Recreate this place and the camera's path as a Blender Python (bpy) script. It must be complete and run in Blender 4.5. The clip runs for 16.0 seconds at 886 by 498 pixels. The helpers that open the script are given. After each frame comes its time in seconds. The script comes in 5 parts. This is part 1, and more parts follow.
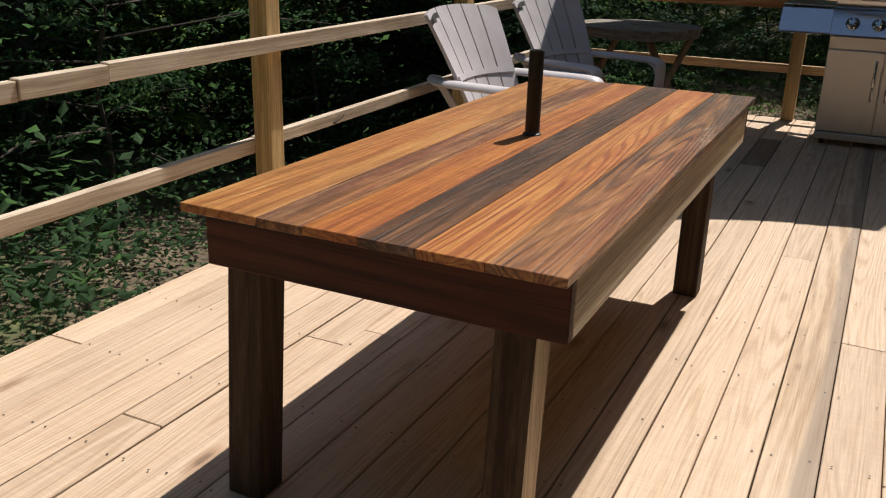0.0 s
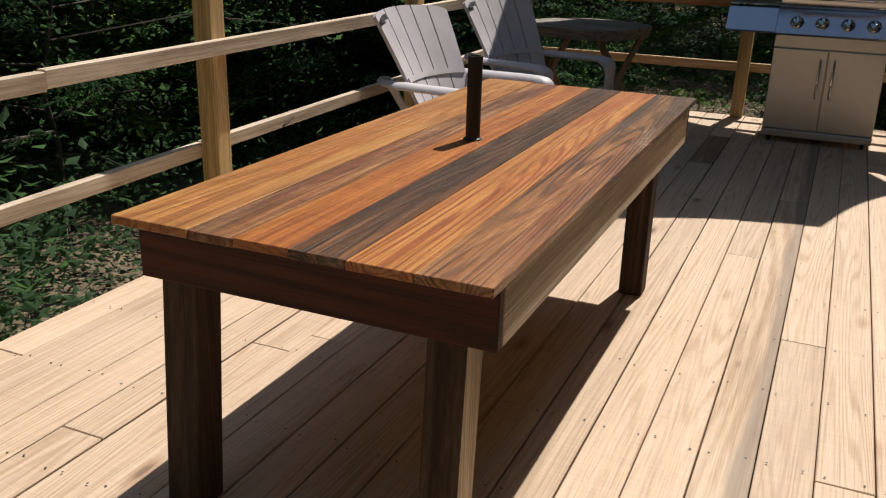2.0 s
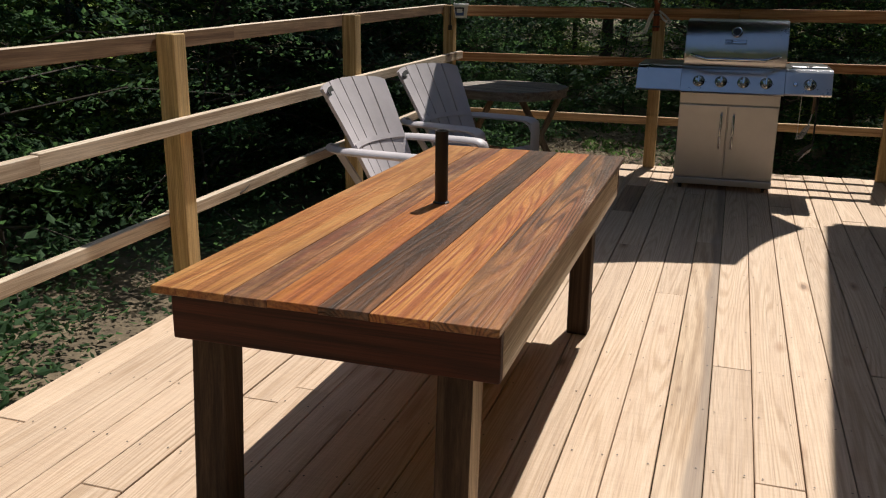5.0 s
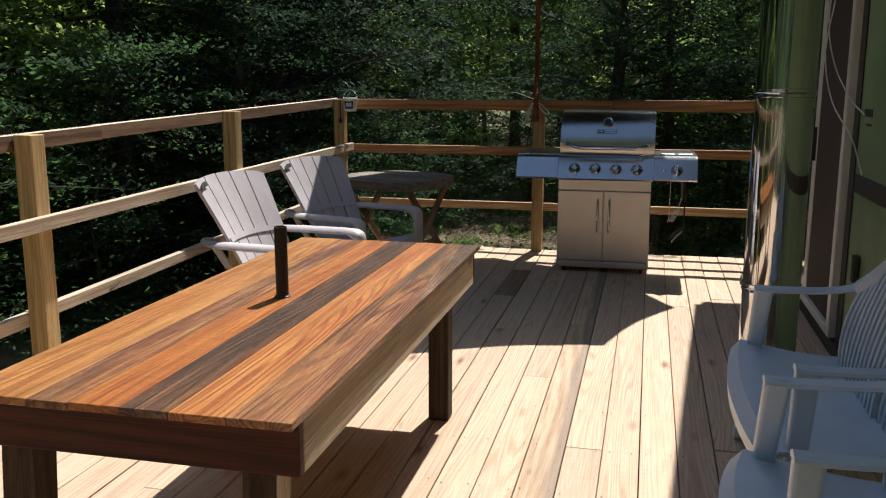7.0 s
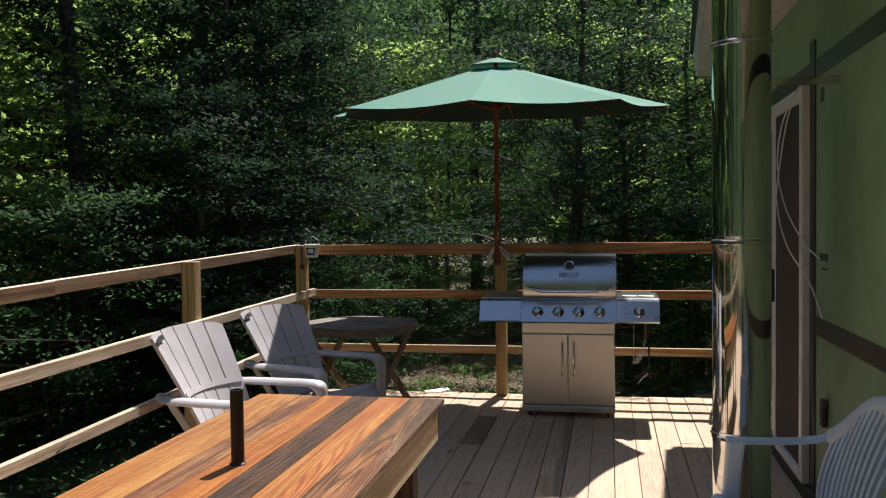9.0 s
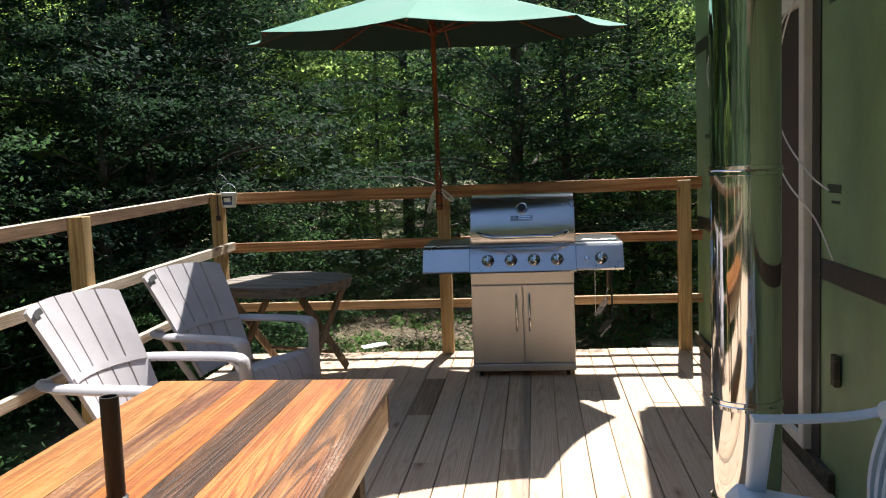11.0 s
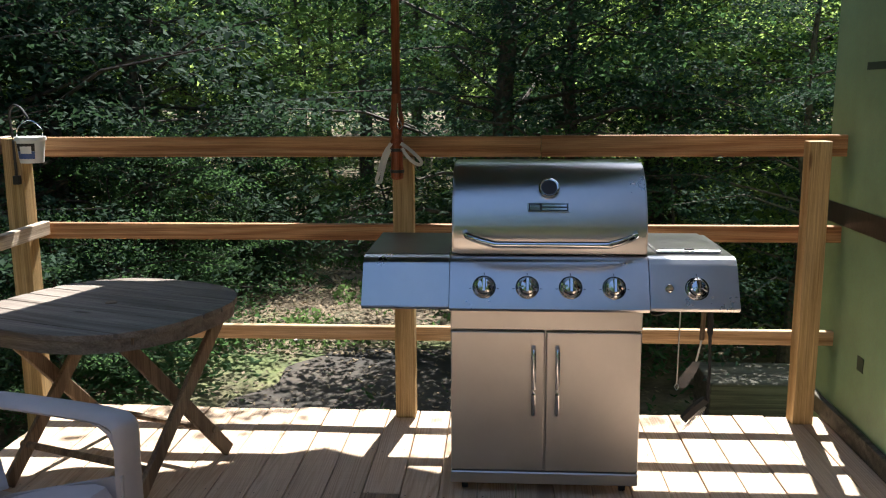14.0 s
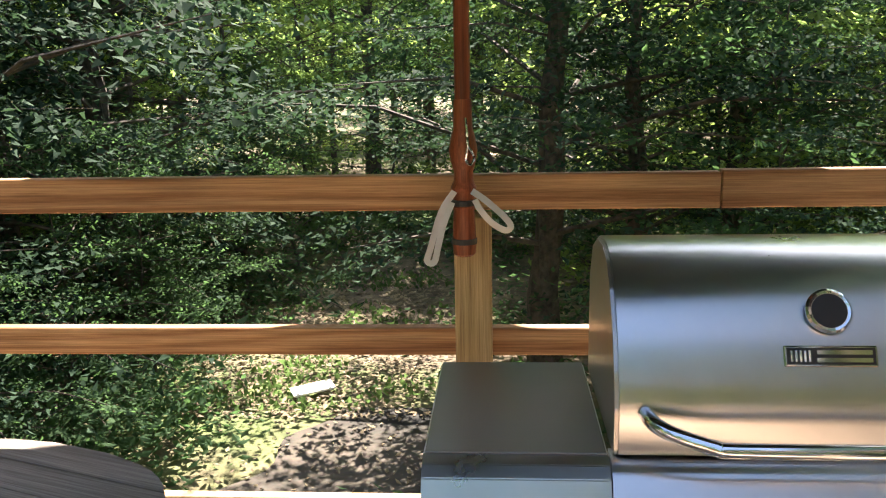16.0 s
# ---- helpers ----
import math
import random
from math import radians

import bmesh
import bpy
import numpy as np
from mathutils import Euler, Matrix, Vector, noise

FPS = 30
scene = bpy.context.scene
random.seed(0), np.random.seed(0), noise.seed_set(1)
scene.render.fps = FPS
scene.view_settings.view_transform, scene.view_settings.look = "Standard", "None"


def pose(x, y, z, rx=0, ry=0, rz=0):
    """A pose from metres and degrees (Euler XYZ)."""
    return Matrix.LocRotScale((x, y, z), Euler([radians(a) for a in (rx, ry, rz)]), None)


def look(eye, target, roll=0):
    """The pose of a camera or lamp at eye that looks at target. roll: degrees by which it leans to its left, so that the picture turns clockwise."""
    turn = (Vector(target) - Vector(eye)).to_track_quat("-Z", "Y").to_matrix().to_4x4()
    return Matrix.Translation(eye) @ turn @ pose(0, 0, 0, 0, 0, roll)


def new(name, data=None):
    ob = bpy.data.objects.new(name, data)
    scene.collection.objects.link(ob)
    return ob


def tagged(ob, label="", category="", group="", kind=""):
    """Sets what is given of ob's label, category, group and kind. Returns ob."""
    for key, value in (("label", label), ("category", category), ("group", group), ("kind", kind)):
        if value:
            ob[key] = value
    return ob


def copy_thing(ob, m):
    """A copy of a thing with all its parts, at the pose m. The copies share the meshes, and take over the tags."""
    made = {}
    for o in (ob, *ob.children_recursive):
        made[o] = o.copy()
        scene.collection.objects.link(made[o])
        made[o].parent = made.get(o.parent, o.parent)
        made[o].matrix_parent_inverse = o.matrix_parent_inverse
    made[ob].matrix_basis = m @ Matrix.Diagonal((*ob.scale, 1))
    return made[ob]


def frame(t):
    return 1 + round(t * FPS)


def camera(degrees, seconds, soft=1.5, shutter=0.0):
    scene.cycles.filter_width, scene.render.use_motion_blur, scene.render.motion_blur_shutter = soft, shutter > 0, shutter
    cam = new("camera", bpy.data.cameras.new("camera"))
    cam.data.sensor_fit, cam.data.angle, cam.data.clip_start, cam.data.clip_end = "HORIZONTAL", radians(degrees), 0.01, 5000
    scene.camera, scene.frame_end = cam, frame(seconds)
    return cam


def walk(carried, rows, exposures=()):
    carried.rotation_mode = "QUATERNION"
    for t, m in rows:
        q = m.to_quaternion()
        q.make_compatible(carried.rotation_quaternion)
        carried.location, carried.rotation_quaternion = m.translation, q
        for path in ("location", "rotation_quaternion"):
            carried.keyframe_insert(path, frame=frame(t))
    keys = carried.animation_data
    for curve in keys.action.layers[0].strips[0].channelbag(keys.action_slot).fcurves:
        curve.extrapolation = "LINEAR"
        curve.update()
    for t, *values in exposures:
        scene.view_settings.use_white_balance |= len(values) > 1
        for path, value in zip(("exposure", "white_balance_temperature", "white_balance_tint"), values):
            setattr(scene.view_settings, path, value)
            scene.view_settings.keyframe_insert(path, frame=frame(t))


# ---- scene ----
cam = camera(53.6, 16.0, 1.15)
PATH = [
    (0, (0.525, 0.138, 1.235), (-0.306, 1.828, 0.563), 1.6),
    (0.5, (0.547, 0.152, 1.247), (-0.247, 1.863, 0.584), 1.9),
    (1, (0.567, 0.158, 1.256), (-0.224, 1.87, 0.59), 1.3),
    (1.5, (0.575, 0.161, 1.261), (-0.216, 1.867, 0.579), 1.5),
    (2, (0.582, 0.163, 1.265), (-0.175, 1.886, 0.586), 1.6),
    (2.5, (0.594, 0.177, 1.284), (-0.073, 1.951, 0.646), 1.4),
    (3, (0.606, 0.161, 1.319), (-0.029, 1.962, 0.726), 1.8),
    (3.2, (0.601, 0.142, 1.324), (-0.064, 1.932, 0.731), 1.8),
    (5.3, (0.515, -0.197, 1.37), (-0.056, 1.639, 0.822), 0.7),
    (5.5, (0.58, -0.175, 1.373), (0.023, 1.681, 0.877), 1.2),
    (6, (0.732, -0.172, 1.4), (0.251, 1.733, 1.027), 3.2),
    (6.5, (0.793, -0.157, 1.419), (0.382, 1.774, 1.101), 2.2),
    (7, (0.818, -0.175, 1.41), (0.371, 1.738, 1.036), 0.1),
    (7.5, (0.796, -0.186, 1.407), (0.303, 1.719, 1.052), 1.4),
    (8, (0.781, -0.211, 1.412), (0.331, 1.732, 1.264), 1.7),
    (8.2, (0.832, -0.185, 1.479), (0.4, 1.767, 1.416), 1.0),
    (10.3, (0.752, 0.137, 1.425), (0.456, 2.11, 1.288), -1.4),
    (10.5, (0.742, 0.293, 1.418), (0.476, 2.27, 1.263), -1.6),
    (11, (0.614, 0.637, 1.434), (0.4, 2.616, 1.239), -2.2),
    (11.5, (0.526, 1.075, 1.43), (0.303, 3.049, 1.199), -1.4),
    (12, (0.44, 1.571, 1.418), (0.291, 3.559, 1.255), -2.3),
    (12.5, (0.423, 2.005, 1.411), (0.269, 3.993, 1.252), -2.7),
    (13, (0.434, 2.481, 1.471), (0.258, 4.453, 1.192), -1.8),
    (13.5, (0.356, 2.882, 1.444), (0.284, 4.862, 1.177), -1.3),
    (14, (0.342, 3.35, 1.459), (0.214, 5.314, 1.105), -0.3),
    (14.5, (0.27, 3.798, 1.45), (0.132, 5.749, 1.034), -0.0),
    (15, (0.186, 4.233, 1.466), (0.056, 6.187, 1.062), -1.0),
    (15.5, (0.138, 4.692, 1.477), (-0.072, 6.632, 1.038), -0.7),
    (16, (-0.005, 5.065, 1.505), (-0.141, 7.021, 1.115), -1.1),
]
# the clip's camera opens up as it turns to the shaded end of the deck
EXPOSURE = [(0.0, 0.31, 6450, 10), (3.0, 0.27, 6450, 10), (5.5, 0.27, 6450, 10), (6.0, 0.33, 6450, 10), (6.5, 0.65, 6400, 10), (8.2, 0.60, 6350, 10), (10.5, 1.25, 6200, 9), (11.5, 1.40, 6150, 8), (12.5, 1.18, 5950, 6), (13.5, 1.48, 6100, 9), (14.5, 1.82, 6250, 10), (15.2, 2.12, 6650, 12), (16.0, 2.8, 6900, 14)]
walk(cam, [(t, look(eye, target, roll)) for t, eye, target, roll in PATH], EXPOSURE)


# ---- light ----
# metres of shadow along x and y for each metre of height
SUN_X, SUN_Y = -0.115, -0.69
world = bpy.data.worlds.new("sky")
scene.world = world
world.use_nodes = True
wn = world.node_tree.nodes
sky = wn.new("ShaderNodeTexSky")
sky.sky_type = "NISHITA"
sky.sun_disc = False
sky.sun_elevation = math.atan2(1.0, math.hypot(SUN_X, SUN_Y))
sky.sun_rotation = math.atan2(-SUN_X, -SUN_Y)
world.node_tree.links.new(sky.outputs[0], wn["Background"].inputs[0])
wn["Background"].inputs[1].default_value = 0.09
sun_data = bpy.data.lights.new("sun", "SUN")
sun_data.energy, sun_data.angle, sun_data.color = 5.0, radians(0.53), (1.0, 0.95, 0.87)
sun = new("sun", sun_data)
sun.matrix_world = look((0, 0, 30), (30 * SUN_X, 30 * SUN_Y, 0))


# ---- materials ----
def material(name):
    mat = bpy.data.materials.new(name)
    mat.use_nodes = True
    return mat, mat.node_tree.nodes, mat.node_tree.links


def node(nodes, kind, **values):
    n = nodes.new(kind)
    for key, value in values.items():
        n.inputs[key].default_value = value
    return n


def ramp(nodes, stops):
    n = nodes.new("ShaderNodeValToRGB")
    while len(n.color_ramp.elements) < len(stops):
        n.color_ramp.elements.new(0.5)
    for e, (p, c) in zip(n.color_ramp.elements, stops):
        e.position, e.color = p, (*c, 1.0)
    return n


def mix(nodes, links, factor, a, b, blend="MIX"):
    n = nodes.new("ShaderNodeMix")
    n.data_type, n.blend_type = "RGBA", blend
    for socket, value in ((n.inputs[0], factor), (n.inputs[6], a), (n.inputs[7], b)):
        if isinstance(value, (int, float)):
            socket.default_value = value
        elif isinstance(value, tuple):
            socket.default_value = (*value, 1.0)
        else:
            links.new(value, socket)
    return n.outputs[2]


def plain(name, colour, rough=0.5, metal=0.0, vary=0.12, scale=6.0, bump=0.1, fine=60.0, coat=0.0):
    """A surface with soft blotches and a fine grain."""
    mat, nodes, links = material(name)
    bsdf = nodes["Principled BSDF"]
    coords = nodes.new("ShaderNodeTexCoord")
    big = node(nodes, "ShaderNodeTexNoise", Scale=scale, Detail=5.0, Roughness=0.6)
    small = node(nodes, "ShaderNodeTexNoise", Scale=fine, Detail=3.0)
    links.new(coords.outputs["Object"], big.inputs["Vector"])
    links.new(coords.outputs["Object"], small.inputs["Vector"])
    dark = tuple(c * (1 - 2.2 * vary) for c in colour)
    light = tuple(min(1, c * (1 + 1.6 * vary)) for c in colour)
    tone = ramp(nodes, [(0.3, dark), (0.7, light)])
    links.new(big.outputs[0], tone.inputs[0])
    grain = mix(nodes, links, 0.25 * min(1, vary * 6), tone.outputs[0], small.outputs[1], "SOFT_LIGHT")
    links.new(grain, bsdf.inputs["Base Color"])
    bsdf.inputs["Metallic"].default_value = metal
    spread = node(nodes, "ShaderNodeMapRange")
    links.new(big.outputs[0], spread.inputs[0])
    spread.inputs[3].default_value, spread.inputs[4].default_value = rough * 0.85, min(1, rough * 1.15)
    links.new(spread.outputs[0], bsdf.inputs["Roughness"])
    bsdf.inputs["Coat Weight"].default_value = coat
    if bump:
        b = node(nodes, "ShaderNodeBump", Strength=bump, Distance=0.004)
        links.new(small.outputs[0], b.inputs["Height"])
        links.new(b.outputs[0], bsdf.inputs["Normal"])
    return mat


def wood(name, dark, mid, light, axis="Y", rough=0.65, rings=9.0, piece=0.35, bump=0.35, coat=0.0, weather=0.0, grey=(0.34, 0.31, 0.28), fine=1.0, grainy=4.2, streak=0.28, stain=(5.0, 1.3), vivid=1.0, lines=16.0, edge=None, ringed=0.07, thread=0.42):
    """Sawn wood: long growth figures, fine fibres, knots and a tone of its own for each piece."""
    mat, nodes, links = material(name)
    bsdf = nodes["Principled BSDF"]
    coords = nodes.new("ShaderNodeTexCoord")
    info = nodes.new("ShaderNodeObjectInfo")
    shift = nodes.new("ShaderNodeVectorMath")
    shift.operation = "MULTIPLY_ADD"
    links.new(info.outputs["Random"], shift.inputs[0])
    shift.inputs[1].default_value = (37.0, 91.0, 53.0)
    links.new(coords.outputs["Object"], shift.inputs[2])
    along = {"X": 0, "Y": 1, "Z": 2}[axis]

    def stretched(across, length):
        m = nodes.new("ShaderNodeMapping")
        m.inputs["Scale"].default_value = tuple(length if i == along else across for i in range(3))
        links.new(shift.outputs[0], m.inputs["Vector"])
        return m.outputs[0]

    warp = node(nodes, "ShaderNodeTexNoise", Scale=1.0, Detail=2.0, Roughness=0.45)
    links.new(stretched(grainy, 0.35), warp.inputs["Vector"])
    parts = nodes.new("ShaderNodeSeparateXYZ")
    links.new(shift.outputs[0], parts.inputs[0])
    straight = nodes.new("ShaderNodeMath")
    straight.operation = "MULTIPLY"
    straight.inputs[1].default_value = lines * 6.2832
    links.new(parts.outputs[2 if along == 0 else 0], straight.inputs[0])
    times = nodes.new("ShaderNodeMath")
    times.operation = "MULTIPLY_ADD"
    times.inputs[1].default_value = rings * 6.2832
    links.new(warp.outputs[0], times.inputs[0])
    links.new(straight.outputs[0], times.inputs[2])
    wave = nodes.new("ShaderNodeMath")
    wave.operation = "SINE"
    links.new(times.outputs[0], wave.inputs[0])
    # uneven streaks of many widths, with the growth rings faintly through them
    streaks = node(nodes, "ShaderNodeTexNoise", Scale=1.0, Detail=7.0, Roughness=0.78, Distortion=0.35)
    links.new(stretched(30.0, 0.7), streaks.inputs["Vector"])
    both = nodes.new("ShaderNodeMath")
    both.operation = "MULTIPLY_ADD"
    both.inputs[1].default_value = ringed
    links.new(wave.outputs[0], both.inputs[0])
    links.new(streaks.outputs[0], both.inputs[2])
    span = nodes.new("ShaderNodeMapRange")
    span.inputs[1].default_value, span.inputs[2].default_value = 0.26, 0.74
    links.new(both.outputs[0], span.inputs[0])
    fibre = node(nodes, "ShaderNodeTexNoise", Scale=1.0, Detail=5.0, Roughness=0.7)
    links.new(stretched(230.0 * fine, 4.0), fibre.inputs["Vector"])
    patch = node(nodes, "ShaderNodeTexNoise", Scale=1.0, Detail=4.0, Roughness=0.6)
    links.new(stretched(*stain), patch.inputs["Vector"])
    knots = node(nodes, "ShaderNodeTexVoronoi", Scale=1.0)
    links.new(stretched(6.0, 1.9), knots.inputs["Vector"])
    figure = ramp(nodes, [(0.08, light), (0.46, mid), (0.62, tuple(0.5 * (p + q) for p, q in zip(dark, mid))), (0.85, dark)])
    links.new(span.outputs[0], figure.inputs[0])
    soft = mix(nodes, links, 0.12, figure.outputs[0], mid)
    threads = ramp(nodes, [(0.34, (thread, thread * 0.88, thread * 0.79)), (0.62, (1.08, 1.06, 1.03))])
    links.new(fibre.outputs[0], threads.inputs[0])
    a = mix(nodes, links, 0.75, soft, threads.outputs[0], "MULTIPLY")
    blot = ramp(nodes, [(0.3, (1 - streak, 1 - streak * 1.08, 1 - streak * 1.15)), (0.65, (1.1, 1.08, 1.05))])
    links.new(patch.outputs[0], blot.inputs[0])
    b = mix(nodes, links, 0.7, a, blot.outputs[0], "MULTIPLY")
    knot = ramp(nodes, [(0.05, (0.22, 0.15, 0.10)), (0.11, (1.0, 1.0, 1.0))])
    links.new(knots.outputs["Distance"], knot.inputs[0])
    c = mix(nodes, links, 0.75, b, knot.outputs[0], "MULTIPLY")
    if weather:
        worn = ramp(nodes, [(0.47, (0, 0, 0)), (0.66, (weather, weather, weather))])
        links.new(patch.outputs[0], worn.inputs[0])
        c = mix(nodes, links, worn.outputs[0], c, grey)
    if edge:
        # a grey weathered strip along one edge of the board
        own = nodes.new("ShaderNodeSeparateXYZ")
        links.new(coords.outputs["Object"], own.inputs[0])
        sway = nodes.new("ShaderNodeMath")
        sway.operation = "MULTIPLY_ADD"
        sway.inputs[1].default_value = 0.09
        links.new(patch.outputs[0], sway.inputs[0])
        links.new(own.outputs[0], sway.inputs[2])
        strip = ramp(nodes, [(0.055, (0, 0, 0)), (0.075, (0.62, 0.62, 0.62))])
        links.new(sway.outputs[0], strip.inputs[0])
        c = mix(nodes, links, strip.outputs[0], c, edge)
    tone = nodes.new("ShaderNodeMapRange")
    links.new(info.outputs["Random"], tone.inputs[0])
    tone.inputs[3].default_value, tone.inputs[4].default_value = 1 - piece, 1 + piece * 0.5
    hue = node(nodes, "ShaderNodeHueSaturation")
    links.new(tone.outputs[0], hue.inputs["Value"])
    links.new(c, hue.inputs["Color"])
    hue.inputs["Saturation"].default_value = vivid
    links.new(hue.outputs[0], bsdf.inputs["Base Color"])
    rr = nodes.new("ShaderNodeMapRange")
    links.new(fibre.outputs[0], rr.inputs[0])
    rr.inputs[3].default_value, rr.inputs[4].default_value = rough * 0.8, min(1.0, rough * 1.2)
    links.new(rr.outputs[0], bsdf.inputs["Roughness"])
    bsdf.inputs["Specular IOR Level"].default_value = 0.18 if coat else 0.3
    varnish = nodes.new("ShaderNodeMapRange")
    links.new(patch.outputs[0], varnish.inputs[0])
    varnish.inputs[1].default_value, varnish.inputs[2].default_value = 0.35, 0.65
    varnish.inputs[3].default_value, varnish.inputs[4].default_value = coat, coat * 0.15
    links.new(varnish.outputs[0], bsdf.inputs["Coat Weight"])
    gloss = nodes.new("ShaderNodeMapRange")
    links.new(patch.outputs[0], gloss.inputs[0])
    gloss.inputs[1].default_value, gloss.inputs[2].default_value = 0.3, 0.7
    gloss.inputs[3].default_value, gloss.inputs[4].default_value = 0.13, 0.30
    links.new(gloss.outputs[0], bsdf.inputs["Coat Roughness"])
    height = mix(nodes, links, 0.7, span.outputs[0], fibre.outputs[0])
    bp = node(nodes, "ShaderNodeBump", Strength=bump, Distance=0.003)
    links.new(height, bp.inputs["Height"])
    links.new(bp.outputs[0], bsdf.inputs["Normal"])
    if coat:
        bp2 = node(nodes, "ShaderNodeBump", Strength=bump * 0.7, Distance=0.002)
        links.new(height, bp2.inputs["Height"])
        links.new(bp2.outputs[0], bsdf.inputs["Coat Normal"])
    return mat


def steel(name, colour=(0.62, 0.62, 0.63), rough=0.3, axis=0, lines=260.0, depth=0.06, smudge=0.08, brushed=0.0):
    """Brushed metal, with fine lines along one axis and faint smudges."""
    mat, nodes, links = material(name)
    bsdf = nodes["Principled BSDF"]
    coords = nodes.new("ShaderNodeTexCoord")
    m = nodes.new("ShaderNodeMapping")
    m.inputs["Scale"].default_value = tuple(2.0 if i == axis else lines for i in range(3))
    links.new(coords.outputs["Object"], m.inputs["Vector"])
    fine = node(nodes, "ShaderNodeTexNoise", Scale=1.0, Detail=3.0)
    links.new(m.outputs[0], fine.inputs["Vector"])
    big = node(nodes, "ShaderNodeTexNoise", Scale=5.0, Detail=5.0, Roughness=0.65)
    links.new(coords.outputs["Object"], big.inputs["Vector"])
    bsdf.inputs["Metallic"].default_value = 1.0
    tone = ramp(nodes, [(0.25, tuple(c * 0.86 for c in colour)), (0.75, colour)])
    links.new(big.outputs[0], tone.inputs[0])
    links.new(tone.outputs[0], bsdf.inputs["Base Color"])
    r = nodes.new("ShaderNodeMapRange")
    links.new(big.outputs[0], r.inputs[0])
    r.inputs[3].default_value, r.inputs[4].default_value = max(0.02, rough - smudge), rough + smudge
    links.new(r.outputs[0], bsdf.inputs["Roughness"])
    b = node(nodes, "ShaderNodeBump", Strength=depth, Distance=0.002)
    links.new(fine.outputs[0], b.inputs["Height"])
    links.new(b.outputs[0], bsdf.inputs["Normal"])
    if brushed:
        way = nodes.new("ShaderNodeTangent")
        way.direction_type, way.axis = "RADIAL", "X" if axis == 0 else "Z"
        bsdf.inputs["Anisotropic"].default_value = brushed
        bsdf.inputs["Anisotropic Rotation"].default_value = 0.25
        links.new(way.outputs[0], bsdf.inputs["Tangent"])
    return mat


def leafy(name, dark, light, glow, amount=0.45):
    """Leaves that let some light through, each clump with a tone of its own."""
    mat, nodes, links = material(name)
    bsdf = nodes["Principled BSDF"]
    out = nodes["Material Output"]
    geo = nodes.new("ShaderNodeNewGeometry")
    tone = ramp(nodes, [(0.0, dark), (1.0, light)])
    links.new(geo.outputs["Random Per Island"], tone.inputs[0])
    links.new(tone.outputs[0], bsdf.inputs["Base Color"])
    bsdf.inputs["Roughness"].default_value = 0.75
    bsdf.inputs["Specular IOR Level"].default_value = 0.06
    through_leaf = node(nodes, "ShaderNodeBsdfTranslucent")
    c = mix(nodes, links, 0.6, tone.outputs[0], glow)
    links.new(c, through_leaf.inputs[0])
    m = nodes.new("ShaderNodeMixShader")
    m.inputs[0].default_value = amount
    links.new(bsdf.outputs[0], m.inputs[1])
    links.new(through_leaf.outputs[0], m.inputs[2])
    links.new(m.outputs[0], out.inputs[0])
    return mat


